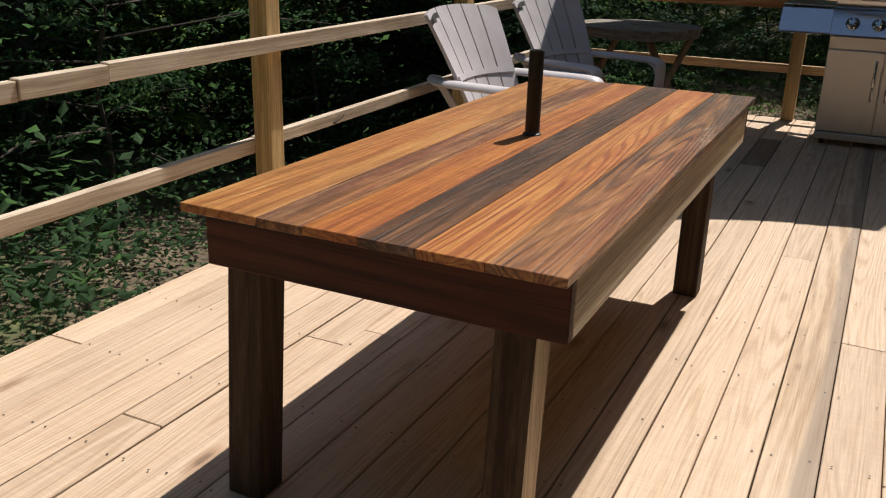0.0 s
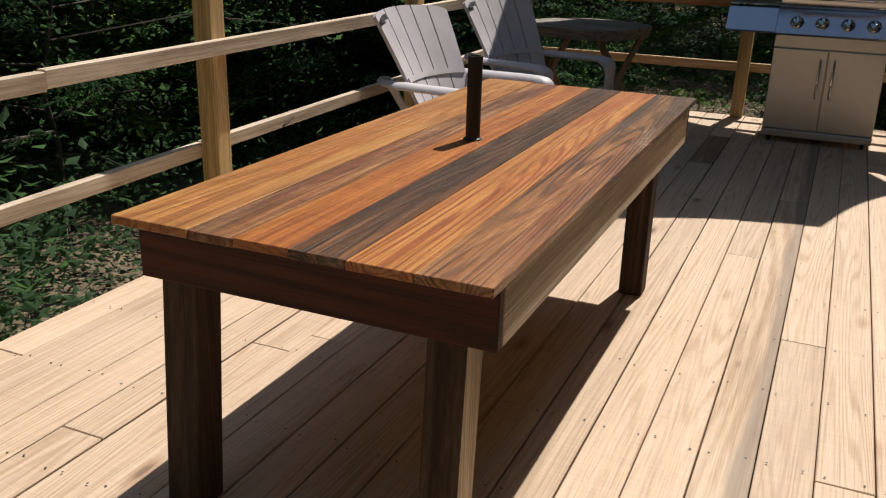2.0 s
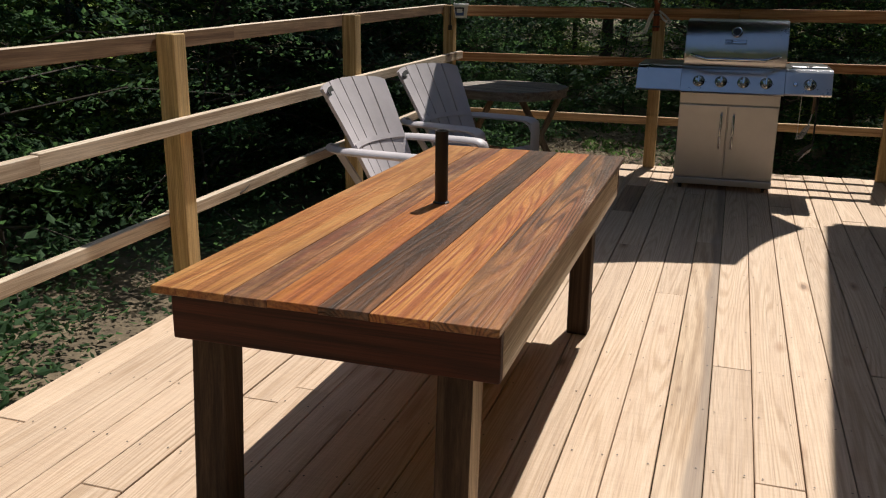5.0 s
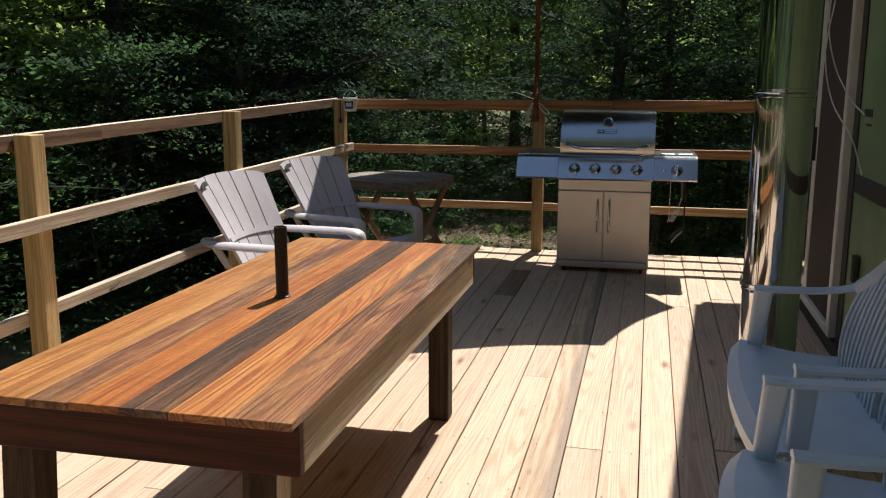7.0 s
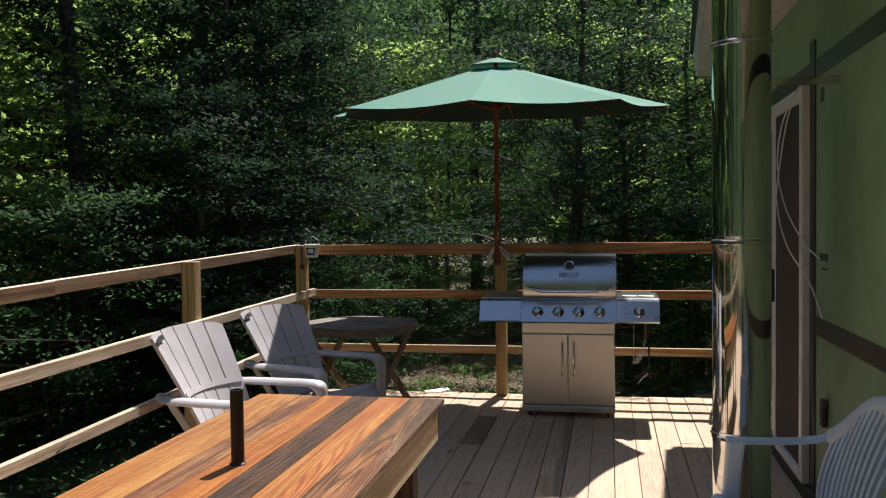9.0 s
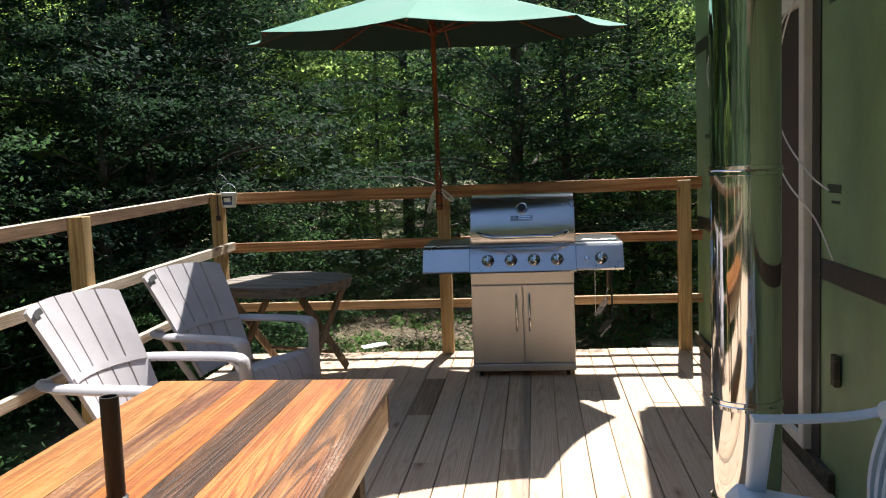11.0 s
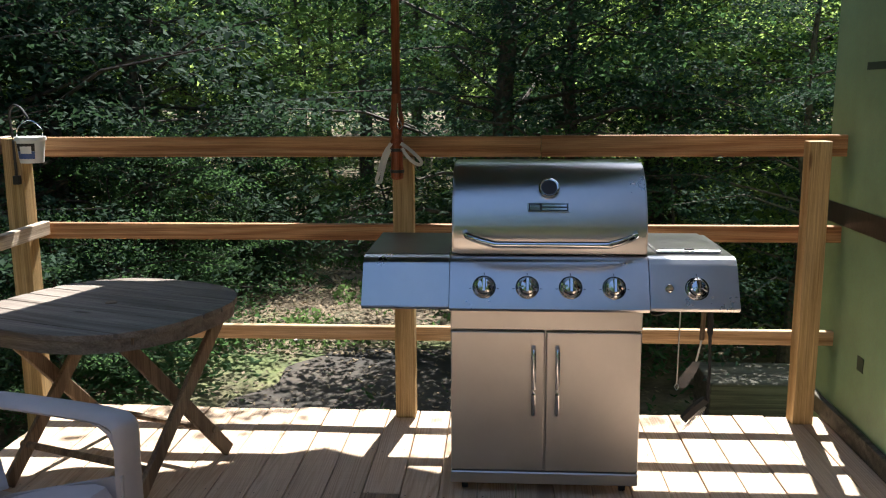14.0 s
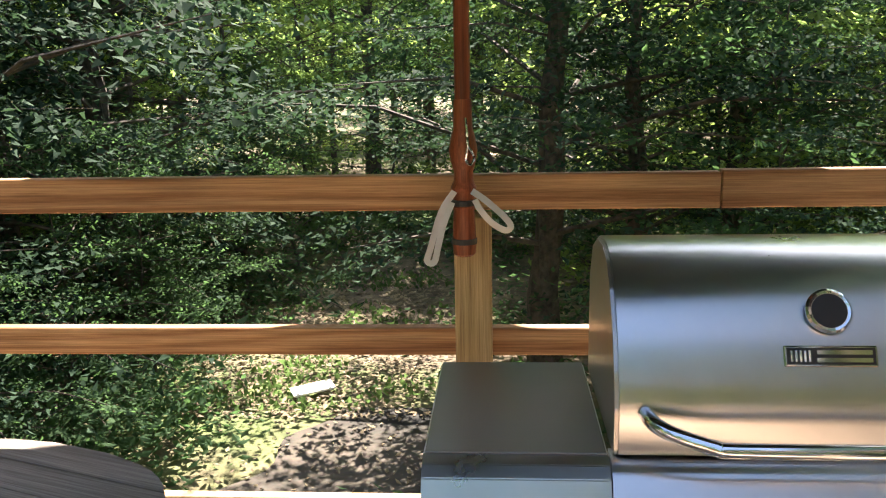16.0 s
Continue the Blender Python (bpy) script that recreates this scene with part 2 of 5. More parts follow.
def plank_wood(name, light, mid, dark, line, char, ring=0.55, count=9.0, lines=10.0, burn=0.62, tone=0.08, rough=0.6, coat=0.0, drift=0.0, sawn=0.12, flecks=0.0, knots=0.75, bump=0.35, red=None, thread=0.8):
    """A flat-sawn plank along y: arched growth lines, broad streaks of tone, ragged dark stains, knots and saw marks."""
    mat, nodes, links = material(name)
    bsdf = nodes["Principled BSDF"]
    coords = nodes.new("ShaderNodeTexCoord")
    info = nodes.new("ShaderNodeObjectInfo")
    shift = nodes.new("ShaderNodeVectorMath")
    shift.operation = "MULTIPLY_ADD"
    links.new(info.outputs["Random"], shift.inputs[0])
    shift.inputs[1].default_value = (37.0, 91.0, 53.0)
    links.new(coords.outputs["Object"], shift.inputs[2])

    def field(across, along, detail, roughness=0.6, distortion=0.0):
        m = nodes.new("ShaderNodeMapping")
        m.inputs["Scale"].default_value = (across, along, across)
        links.new(shift.outputs[0], m.inputs["Vector"])
        n = node(nodes, "ShaderNodeTexNoise", Scale=1.0, Detail=detail, Roughness=roughness, Distortion=distortion)
        links.new(m.outputs[0], n.inputs["Vector"])
        return n.outputs[0]

    def sums(kind, a, b, c=None):
        n = nodes.new("ShaderNodeMath")
        n.operation = kind
        for socket, value in zip(n.inputs, (a, b, c)):
            if isinstance(value, (int, float)):
                socket.default_value = value
            elif value is not None:
                links.new(value, socket)
        return n.outputs[0]

    def graded(value, stops):
        n = ramp(nodes, stops)
        links.new(value, n.inputs[0])
        return n.outputs[0]

    own = nodes.new("ShaderNodeSeparateXYZ")
    links.new(coords.outputs["Object"], own.inputs[0])
    arch = field(6.5, 0.24, 1.5, 0.45)
    fine = field(60.0, 2.0, 3.0, 0.6)
    phase = sums("MULTIPLY_ADD", arch, count * 6.2832, sums("MULTIPLY", own.outputs[0], lines * 6.2832))
    phase = sums("MULTIPLY_ADD", fine, 1.6, phase)
    late = graded(sums("MULTIPLY_ADD", sums("SINE", phase, 0.0), 0.5, 0.5), [(0.45, (0, 0, 0)), (0.97, (1, 1, 1))])
    broad = field(24.0, 0.8, 7.0, 0.74, 0.1)
    base = graded(broad, [(0.26, dark), (0.46, mid), (0.70, light)])
    if red:
        base = mix(nodes, links, graded(field(15.0, 1.1, 4.0, 0.65), [(0.50, (0, 0, 0)), (0.64, (0.85, 0.85, 0.85))]), base, red)
    seen = graded(field(5.0, 1.2, 2.0), [(0.38, (0.25, 0.25, 0.25)), (0.62, (1, 1, 1))])
    ringed = mix(nodes, links, sums("MULTIPLY", sums("MULTIPLY", late, seen), ring), base, line)
    fibre = field(170.0, 3.0, 6.0, 0.8)
    c = mix(nodes, links, thread, ringed, graded(fibre, [(0.34, (0.38, 0.30, 0.25)), (0.58, (1.08, 1.07, 1.05))]), "MULTIPLY")
    ragged = sums("MULTIPLY_ADD", fibre, 0.22, field(26.0, 0.9, 8.0, 0.75, 0.25))
    ragged = sums("MULTIPLY_ADD", own.outputs[1], drift, ragged)
    stain = graded(ragged, [(burn, (0, 0, 0)), (burn + 0.16, (0.92, 0.92, 0.92))])
    c = mix(nodes, links, stain, c, char)
    if sawn:
        c = mix(nodes, links, 0.9, c, graded(field(4.0, 190.0, 2.0), [(0.35, (1 - sawn, 1 - sawn, 1 - sawn)), (0.60, (1.03, 1.03, 1.03))]), "MULTIPLY")
    spots = nodes.new("ShaderNodeMapping")
    spots.inputs["Scale"].default_value = (5.5, 1.7, 5.5)
    links.new(shift.outputs[0], spots.inputs["Vector"])
    knot = node(nodes, "ShaderNodeTexVoronoi", Scale=1.0)
    links.new(spots.outputs[0], knot.inputs["Vector"])
    around = sums("MULTIPLY_ADD", fine, 0.06, knot.outputs["Distance"])
    c = mix(nodes, links, knots, c, graded(around, [(0.075, (0.16, 0.09, 0.06)), (0.11, (0.62, 0.50, 0.42)), (0.19, (1, 1, 1))]), "MULTIPLY")
    if flecks:
        # pale worn fibres where the finish has been rubbed off
        c = mix(nodes, links, graded(sums("MULTIPLY", field(330.0, 60.0, 3.0, 0.7), field(14.0, 2.2, 4.0)), [(0.345, (0, 0, 0)), (0.43, (flecks, flecks, flecks))]), c, (0.55, 0.42, 0.32))
    value = nodes.new("ShaderNodeMapRange")
    links.new(info.outputs["Random"], value.inputs[0])
    value.inputs[3].default_value, value.inputs[4].default_value = 1 - tone, 1 + tone * 0.6
    hue = node(nodes, "ShaderNodeHueSaturation")
    links.new(value.outputs[0], hue.inputs["Value"])
    links.new(c, hue.inputs["Color"])
    links.new(hue.outputs[0], bsdf.inputs["Base Color"])
    bsdf.inputs["Specular IOR Level"].default_value = 0.2 if coat else 0.3
    rr = nodes.new("ShaderNodeMapRange")
    links.new(fibre, rr.inputs[0])
    rr.inputs[3].default_value, rr.inputs[4].default_value = rough * 0.8, min(1.0, rough * 1.2)
    links.new(rr.outputs[0], bsdf.inputs["Roughness"])
    height = sums("MULTIPLY_ADD", late, -0.35, sums("MULTIPLY_ADD", fibre, 0.6, sums("MULTIPLY", field(4.0, 190.0, 2.0), 0.5 * min(1.0, sawn * 5))))
    bp = node(nodes, "ShaderNodeBump", Strength=bump, Distance=0.003)
    links.new(height, bp.inputs["Height"])
    links.new(bp.outputs[0], bsdf.inputs["Normal"])
    if coat:
        patchy = field(13.0, 4.0, 5.0, 0.7)
        links.new(graded(patchy, [(0.36, (coat, coat, coat)), (0.62, (coat * 0.2, coat * 0.2, coat * 0.2))]), bsdf.inputs["Coat Weight"])
        links.new(graded(patchy, [(0.3, (0.16, 0.16, 0.16)), (0.7, (0.34, 0.34, 0.34))]), bsdf.inputs["Coat Roughness"])
        bp2 = node(nodes, "ShaderNodeBump", Strength=bump * 1.1, Distance=0.002)
        links.new(height, bp2.inputs["Height"])
        links.new(bp2.outputs[0], bsdf.inputs["Coat Normal"])
    return mat


DECK = plank_wood("deck_pine", (0.62, 0.475, 0.35), (0.575, 0.425, 0.305), (0.49, 0.35, 0.24), (0.40, 0.27, 0.165), (0.36, 0.29, 0.23), ring=0.6, count=32.0, lines=0.0, burn=0.78, tone=0.10, rough=0.7, sawn=0.05, knots=0.7, bump=0.3, thread=0.4)
DECK_WORN = wood("deck_pine_worn", (0.43, 0.30, 0.19), (0.585, 0.44, 0.31), (0.63, 0.49, 0.35), rough=0.7, rings=9, piece=0.05, bump=0.35, weather=0.3, grey=(0.57, 0.48, 0.40), grainy=3.0, lines=26, ringed=0.10, edge=(0.20, 0.155, 0.125), thread=0.62)
DECK_DARK = plank_wood("stained_deck_pine", (0.36, 0.25, 0.17), (0.31, 0.21, 0.14), (0.22, 0.14, 0.09), (0.15, 0.09, 0.055), (0.10, 0.07, 0.05), ring=0.45, burn=0.72, rough=0.7, sawn=0.05)
POST = wood("treated_post", (0.36, 0.24, 0.10), (0.57, 0.41, 0.20), (0.64, 0.48, 0.26), axis="Z", rough=0.7, rings=5, piece=0.1)
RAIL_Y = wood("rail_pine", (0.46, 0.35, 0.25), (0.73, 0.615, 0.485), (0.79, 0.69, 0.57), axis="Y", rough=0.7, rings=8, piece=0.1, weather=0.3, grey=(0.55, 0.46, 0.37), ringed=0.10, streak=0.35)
# darker copy of the rail pine, shade painted into the stained faces
RAIL_SHADED = wood("shaded_stained_rail", (0.13, 0.075, 0.045), (0.27, 0.175, 0.105), (0.36, 0.26, 0.17), axis="Y", rough=0.75, rings=6, piece=0.1, streak=0.45, stain=(8.0, 2.2))
RAIL_X = wood("cedar_rail", (0.34, 0.15, 0.06), (0.60, 0.33, 0.155), (0.68, 0.42, 0.215), axis="X", rough=0.65, rings=9, piece=0.1, ringed=0.12, streak=0.4, stain=(9.0, 1.6))
RAIL_X_PALE = wood("pale_rail", (0.36, 0.23, 0.11), (0.60, 0.42, 0.24), (0.66, 0.49, 0.31), axis="X", rough=0.7, rings=6, piece=0.12)
TOP_ORANGE = plank_wood("varnished_orange_plank", (0.50, 0.215, 0.055), (0.44, 0.155, 0.034), (0.26, 0.075, 0.02), (0.24, 0.07, 0.02), (0.09, 0.03, 0.013), ring=0.7, count=18, lines=0, burn=0.70, tone=0.04, rough=0.45, coat=0.5, sawn=0.2, knots=0.7, red=(0.33, 0.10, 0.03))
TOP_HONEY = plank_wood("varnished_honey_plank", (0.55, 0.315, 0.12), (0.46, 0.205, 0.06), (0.28, 0.095, 0.028), (0.25, 0.085, 0.028), (0.12, 0.045, 0.02), ring=0.7, count=20, lines=0, burn=0.71, tone=0.04, rough=0.45, coat=0.5, sawn=0.2, knots=0.9, red=(0.42, 0.155, 0.045))
TOP_RED = plank_wood("varnished_red_plank", (0.50, 0.29, 0.13), (0.38, 0.17, 0.062), (0.19, 0.062, 0.027), (0.12, 0.04, 0.02), (0.075, 0.028, 0.017), ring=0.75, count=24, lines=4, burn=0.56, tone=0.04, rough=0.45, coat=0.5, sawn=0.25, knots=1.0, bump=0.5, red=(0.20, 0.062, 0.034), flecks=0.35)
TOP_BLACK = plank_wood("varnished_charred_plank", (0.26, 0.11, 0.042), (0.10, 0.043, 0.019), (0.030, 0.016, 0.009), (0.014, 0.009, 0.006), (0.020, 0.013, 0.009), ring=0.85, count=26, lines=6, burn=0.585, tone=0.04, rough=0.42, coat=0.6, sawn=0.1, knots=0.6, bump=0.6, flecks=0.3)
TOP_BRIGHT = plank_wood("varnished_bright_plank", (0.54, 0.275, 0.085), (0.44, 0.17, 0.041), (0.29, 0.088, 0.023), (0.24, 0.06, 0.018), (0.12, 0.04, 0.016), ring=0.9, count=44, lines=0, burn=0.72, tone=0.04, rough=0.45, coat=0.5, sawn=0.12, knots=0.5, red=(0.40, 0.11, 0.03))
TOP_BROWN = plank_wood("varnished_brown_plank", (0.50, 0.25, 0.09), (0.29, 0.12, 0.042), (0.10, 0.038, 0.018), (0.05, 0.02, 0.012), (0.055, 0.034, 0.024), ring=0.85, count=38, lines=0, burn=0.55, tone=0.04, rough=0.42, coat=0.6, drift=0.10, sawn=0.15, knots=0.9, bump=0.5, red=(0.22, 0.068, 0.027), flecks=0.45)
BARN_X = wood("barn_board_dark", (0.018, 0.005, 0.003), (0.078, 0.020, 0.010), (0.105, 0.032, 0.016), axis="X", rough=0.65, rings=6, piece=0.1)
# paler than the end boards: sunlight on the side put into weathered wood's colour
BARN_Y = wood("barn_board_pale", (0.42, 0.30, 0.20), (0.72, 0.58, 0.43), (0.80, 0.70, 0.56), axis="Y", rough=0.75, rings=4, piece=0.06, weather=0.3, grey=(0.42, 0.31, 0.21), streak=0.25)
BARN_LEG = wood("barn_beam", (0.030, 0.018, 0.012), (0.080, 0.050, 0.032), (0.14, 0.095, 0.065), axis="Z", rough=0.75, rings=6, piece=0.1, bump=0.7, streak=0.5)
# paler copy of the beam, with sunlight painted into its colour
BARN_LIT_FACE = wood("barn_beam_sunlit_face", (0.30, 0.21, 0.14), (0.66, 0.54, 0.41), (0.76, 0.65, 0.52), axis="Z", rough=0.75, rings=5, piece=0.1, bump=0.6, streak=0.5, stain=(12.0, 3.0))
TEAK = wood("weathered_teak", (0.15, 0.125, 0.105), (0.27, 0.235, 0.205), (0.33, 0.295, 0.26), axis="X", rough=0.75, rings=6, piece=0.08)
TEAK_LEG = wood("weathered_teak_leg", (0.15, 0.105, 0.07), (0.28, 0.205, 0.14), (0.34, 0.265, 0.19), axis="Z", rough=0.7, rings=5, piece=0.12)
MAHOGANY = wood("varnished_pole", (0.13, 0.03, 0.012), (0.27, 0.075, 0.03), (0.34, 0.11, 0.045), axis="Z", rough=0.4, rings=5, piece=0.05, coat=0.6)
PLASTIC_GREY = plain("taupe_resin", (0.48, 0.44, 0.455), rough=0.5, vary=0.05, bump=0.12, fine=220)
PLASTIC_WHITE = plain("white_resin", (0.54, 0.63, 0.76), rough=0.42, vary=0.04, bump=0.05, fine=150)
STEEL = steel("brushed_steel", (0.68, 0.67, 0.67), rough=0.30, brushed=0.75)
# darker, duller steel, with the shelf's shade put into its colour
STEEL_SHADED = steel("shaded_steel", (0.24, 0.235, 0.225), rough=0.42, smudge=0.12)
STEEL_UP = steel("brushed_steel_upright", (0.60, 0.57, 0.55), rough=0.36, axis=2)
CHROME = steel("chrome", (0.75, 0.75, 0.76), rough=0.07, depth=0.0, smudge=0.03)
FLUE = steel("polished_flue", (0.72, 0.72, 0.72), rough=0.055, axis=2, lines=18.0, depth=0.10, smudge=0.03)
DARK_STEEL = steel("dark_steel", (0.34, 0.34, 0.35), rough=0.22)
BLACK = plain("black_iron", (0.018, 0.018, 0.019), rough=0.45, vary=0.2)
RUBBER = plain("black_plastic", (0.02, 0.02, 0.02), rough=0.6, vary=0.2)
ZIP = plain("green_sheathing", (0.215, 0.325, 0.18), rough=0.55, vary=0.12, scale=2.0, bump=0.15, fine=90)
TAPE = plain("black_tape", (0.022, 0.019, 0.018), rough=0.35, vary=0.3, scale=9.0, bump=0.3, fine=40)
PRINT = plain("dark_print", (0.03, 0.05, 0.03), rough=0.6, vary=0.1)
VINYL = plain("white_vinyl", (0.70, 0.69, 0.67), rough=0.4, vary=0.06)
FASCIA = plain("grey_fascia", (0.42, 0.42, 0.41), rough=0.6, vary=0.1)
SCREEN = plain("brown_screen", (0.050, 0.036, 0.030), rough=0.8, vary=0.15, scale=1.5, bump=0.3, fine=500)
UNLIT_ROOM = plain("dark_interior", (0.035, 0.026, 0.022), rough=0.9, vary=0.2)
# darker copy of the canvas, with the underside's shade painted in
CANVAS_SHADED = plain("shaded_green_canvas", (0.012, 0.034, 0.028), rough=0.95, vary=0.05, scale=3.0, bump=0.1, fine=400)
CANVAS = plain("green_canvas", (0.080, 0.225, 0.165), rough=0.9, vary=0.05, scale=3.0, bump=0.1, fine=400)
STRAP = plain("white_webbing", (0.66, 0.63, 0.58), rough=0.8, vary=0.1, fine=300)
CABLE = plain("white_cable", (0.72, 0.72, 0.72), rough=0.4, vary=0.05)
BUCKET = plain("clear_bucket", (0.74, 0.75, 0.72), rough=0.35, vary=0.08)
BLUE = plain("blue_label", (0.05, 0.10, 0.28), rough=0.45)
BARK = plain("bark", (0.075, 0.058, 0.045), rough=0.95, vary=0.35, scale=14.0, bump=0.9, fine=30)
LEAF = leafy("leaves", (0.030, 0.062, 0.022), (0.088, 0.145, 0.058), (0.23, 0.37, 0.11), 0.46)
# brighter and darker leaf copies: sunlight and forest shade painted into the colour
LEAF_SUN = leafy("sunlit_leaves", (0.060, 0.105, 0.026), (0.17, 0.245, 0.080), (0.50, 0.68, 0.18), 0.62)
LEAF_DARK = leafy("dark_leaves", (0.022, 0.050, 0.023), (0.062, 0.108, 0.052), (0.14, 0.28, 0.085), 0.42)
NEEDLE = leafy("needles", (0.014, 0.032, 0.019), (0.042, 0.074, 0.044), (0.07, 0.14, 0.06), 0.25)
PAPER = plain("white_board", (0.75, 0.74, 0.70), rough=0.7)
LUMBER = wood("grey_lumber", (0.05, 0.047, 0.036), (0.10, 0.095, 0.075), (0.14, 0.135, 0.105), axis="X", rough=0.85, rings=5)
SCREW = plain("screw_head", (0.05, 0.04, 0.035), rough=0.6)


def glass_material():
    mat, nodes, links = material("window_glass")
    bsdf = nodes["Principled BSDF"]
    bsdf.inputs["Transmission Weight"].default_value = 1.0
    bsdf.inputs["Roughness"].default_value = 0.015
    bsdf.inputs["IOR"].default_value = 1.5
    bsdf.inputs["Base Color"].default_value = (0.9, 0.93, 0.92, 1)
    return mat


GLASS = glass_material()


def ground_material():
    mat, nodes, links = material("forest_floor")
    bsdf = nodes["Principled BSDF"]
    coords = nodes.new("ShaderNodeTexCoord")
    big = node(nodes, "ShaderNodeTexNoise", Scale=0.35, Detail=6.0, Roughness=0.65)
    mid = node(nodes, "ShaderNodeTexNoise", Scale=3.0, Detail=6.0, Roughness=0.7)
    cells = node(nodes, "ShaderNodeTexVoronoi", Scale=22.0)
    for n in (big, mid, cells):
        links.new(coords.outputs["Object"], n.inputs["Vector"])
    litter = ramp(nodes, [(0.3, (0.045, 0.032, 0.02)), (0.55, (0.14, 0.105, 0.065)), (0.75, (0.26, 0.21, 0.14))])
    links.new(mid.outputs[0], litter.inputs[0])
    grass = ramp(nodes, [(0.3, (0.03, 0.055, 0.015)), (0.7, (0.16, 0.19, 0.06))])
    links.new(mid.outputs[0], grass.inputs[0])
    where = ramp(nodes, [(0.48, (0, 0, 0)), (0.58, (1, 1, 1))])
    links.new(big.outputs[0], where.inputs[0])
    a = mix(nodes, links, where.outputs[0], litter.outputs[0], grass.outputs[0])
    stones = ramp(nodes, [(0.0, (0.6, 0.58, 0.55)), (0.6, (1.15, 1.12, 1.08))])
    links.new(cells.outputs["Color"], stones.inputs[0])
    links.new(mix(nodes, links, 0.55, a, stones.outputs[0], "MULTIPLY"), bsdf.inputs["Base Color"])
    bsdf.inputs["Roughness"].default_value = 0.95
    b = node(nodes, "ShaderNodeBump", Strength=0.8, Distance=0.03)
    links.new(mid.outputs[0], b.inputs["Height"])
    links.new(b.outputs[0], bsdf.inputs["Normal"])
    return mat


GROUND = ground_material()
GRAVEL = plain("gravel", (0.055, 0.044, 0.033), rough=0.95, vary=0.5, scale=1.6, bump=0.9, fine=30)
LITTER = plain("dry_leaves", (0.22, 0.165, 0.10), rough=0.9, vary=0.3)
FAR = plain("far_woods", (0.022, 0.042, 0.014), rough=1.0, vary=0.35, scale=0.6, bump=0, fine=3)


# ---- mesh helpers ----
def part(name, bm, mat, parent=None, label="", smooth=False, at=None):
    mesh = bpy.data.meshes.new(name)
    bm.to_mesh(mesh)
    bm.free()
    mesh.materials.append(mat)
    if smooth:
        mesh.polygons.foreach_set("use_smooth", [True] * len(mesh.polygons))
        mesh.set_sharp_from_angle(angle=radians(38))
    ob = new(name, mesh)
    if parent:
        ob.parent = parent
    if at is not None:
        ob.matrix_basis = at
    if label:
        ob["label"] = label
    return ob


def thing(name, label, category, m=None, group="", kind=""):
    ob = new(name)
    ob.empty_display_size = 0.1
    if m is not None:
        ob.matrix_basis = m
    return tagged(ob, label, category, group, kind)


def box(x0, x1, y0, y1, z0, z1, bevel=0.0, seg=1, bm=None, m=None):
    b = bmesh.new()
    made = bmesh.ops.create_cube(b, size=1.0)
    bmesh.ops.transform(b, verts=b.verts, matrix=Matrix.Translation(((x0 + x1) / 2, (y0 + y1) / 2, (z0 + z1) / 2)) @ Matrix.Diagonal((x1 - x0, y1 - y0, z1 - z0, 1)))
    if bevel:
        bmesh.ops.bevel(b, geom=b.edges[:], offset=bevel, segments=seg, affect="EDGES", profile=0.5)
    if m is not None:
        bmesh.ops.transform(b, verts=b.verts, matrix=m)
    return joined(bm, b)


def joined(bm, b):
    if bm is None:
        return b
    mesh = bpy.data.meshes.new("tmp")
    b.to_mesh(mesh)
    b.free()
    bm.from_mesh(mesh)
    bpy.data.meshes.remove(mesh)
    return bm


def lathe(profile, seg=24, bm=None, m=None):
    """A turned body from (radius, z) pairs."""
    b = bmesh.new()
    rings = []
    for r, z in profile:
        rings.append([b.verts.new((r * math.cos(2 * math.pi * i / seg), r * math.sin(2 * math.pi * i / seg), z)) for i in range(seg)])
    for low, high in zip(rings, rings[1:]):
        for i in range(seg):
            b.faces.new((low[i], low[(i + 1) % seg], high[(i + 1) % seg], high[i]))
    b.faces.new(rings[0][::-1])
    b.faces.new(rings[-1])
    if m is not None:
        bmesh.ops.transform(b, verts=b.verts, matrix=m)
    return joined(bm, b)


def tube(points, radius, seg=10, bm=None, flat=1.0):
    """A rod of round (or flattened) section along points."""
    b = bmesh.new()
    pts = [Vector(p) for p in points]
    rings = []
    for i, p in enumerate(pts):
        way = (pts[min(i + 1, len(pts) - 1)] - pts[max(i - 1, 0)]).normalized()
        side = way.cross(Vector((0, 0, 1)))
        side = side.normalized() if side.length > 0.05 else Vector((1, 0, 0))
        up = side.cross(way).normalized()
        r = radius[i] if isinstance(radius, (list, tuple)) else radius
        rings.append([b.verts.new(p + r * (math.cos(2 * math.pi * k / seg) * side + flat * math.sin(2 * math.pi * k / seg) * up)) for k in range(seg)])
    for low, high in zip(rings, rings[1:]):
        for k in range(seg):
            b.faces.new((low[k], low[(k + 1) % seg], high[(k + 1) % seg], high[k]))
    b.faces.new(rings[0][::-1])
    b.faces.new(rings[-1])
    bmesh.ops.recalc_face_normals(b, faces=b.faces)
    return joined(bm, b)


def prism(outline, x0, x1, bm=None, bevel=0.0):
    """An outline of (y, z) pairs drawn out from x0 to x1."""
    b = bmesh.new()
    left = [b.verts.new((x0, y, z)) for y, z in outline]
    right = [b.verts.new((x1, y, z)) for y, z in outline]
    n = len(outline)
    b.faces.new(left)
    b.faces.new(right[::-1])
    for i in range(n):
        b.faces.new((left[i], right[i], right[(i + 1) % n], left[(i + 1) % n]))
    bmesh.ops.recalc_face_normals(b, faces=b.faces)
    if bevel:
        bmesh.ops.bevel(b, geom=b.edges[:], offset=bevel, segments=2, affect="EDGES")
    return joined(bm, b)


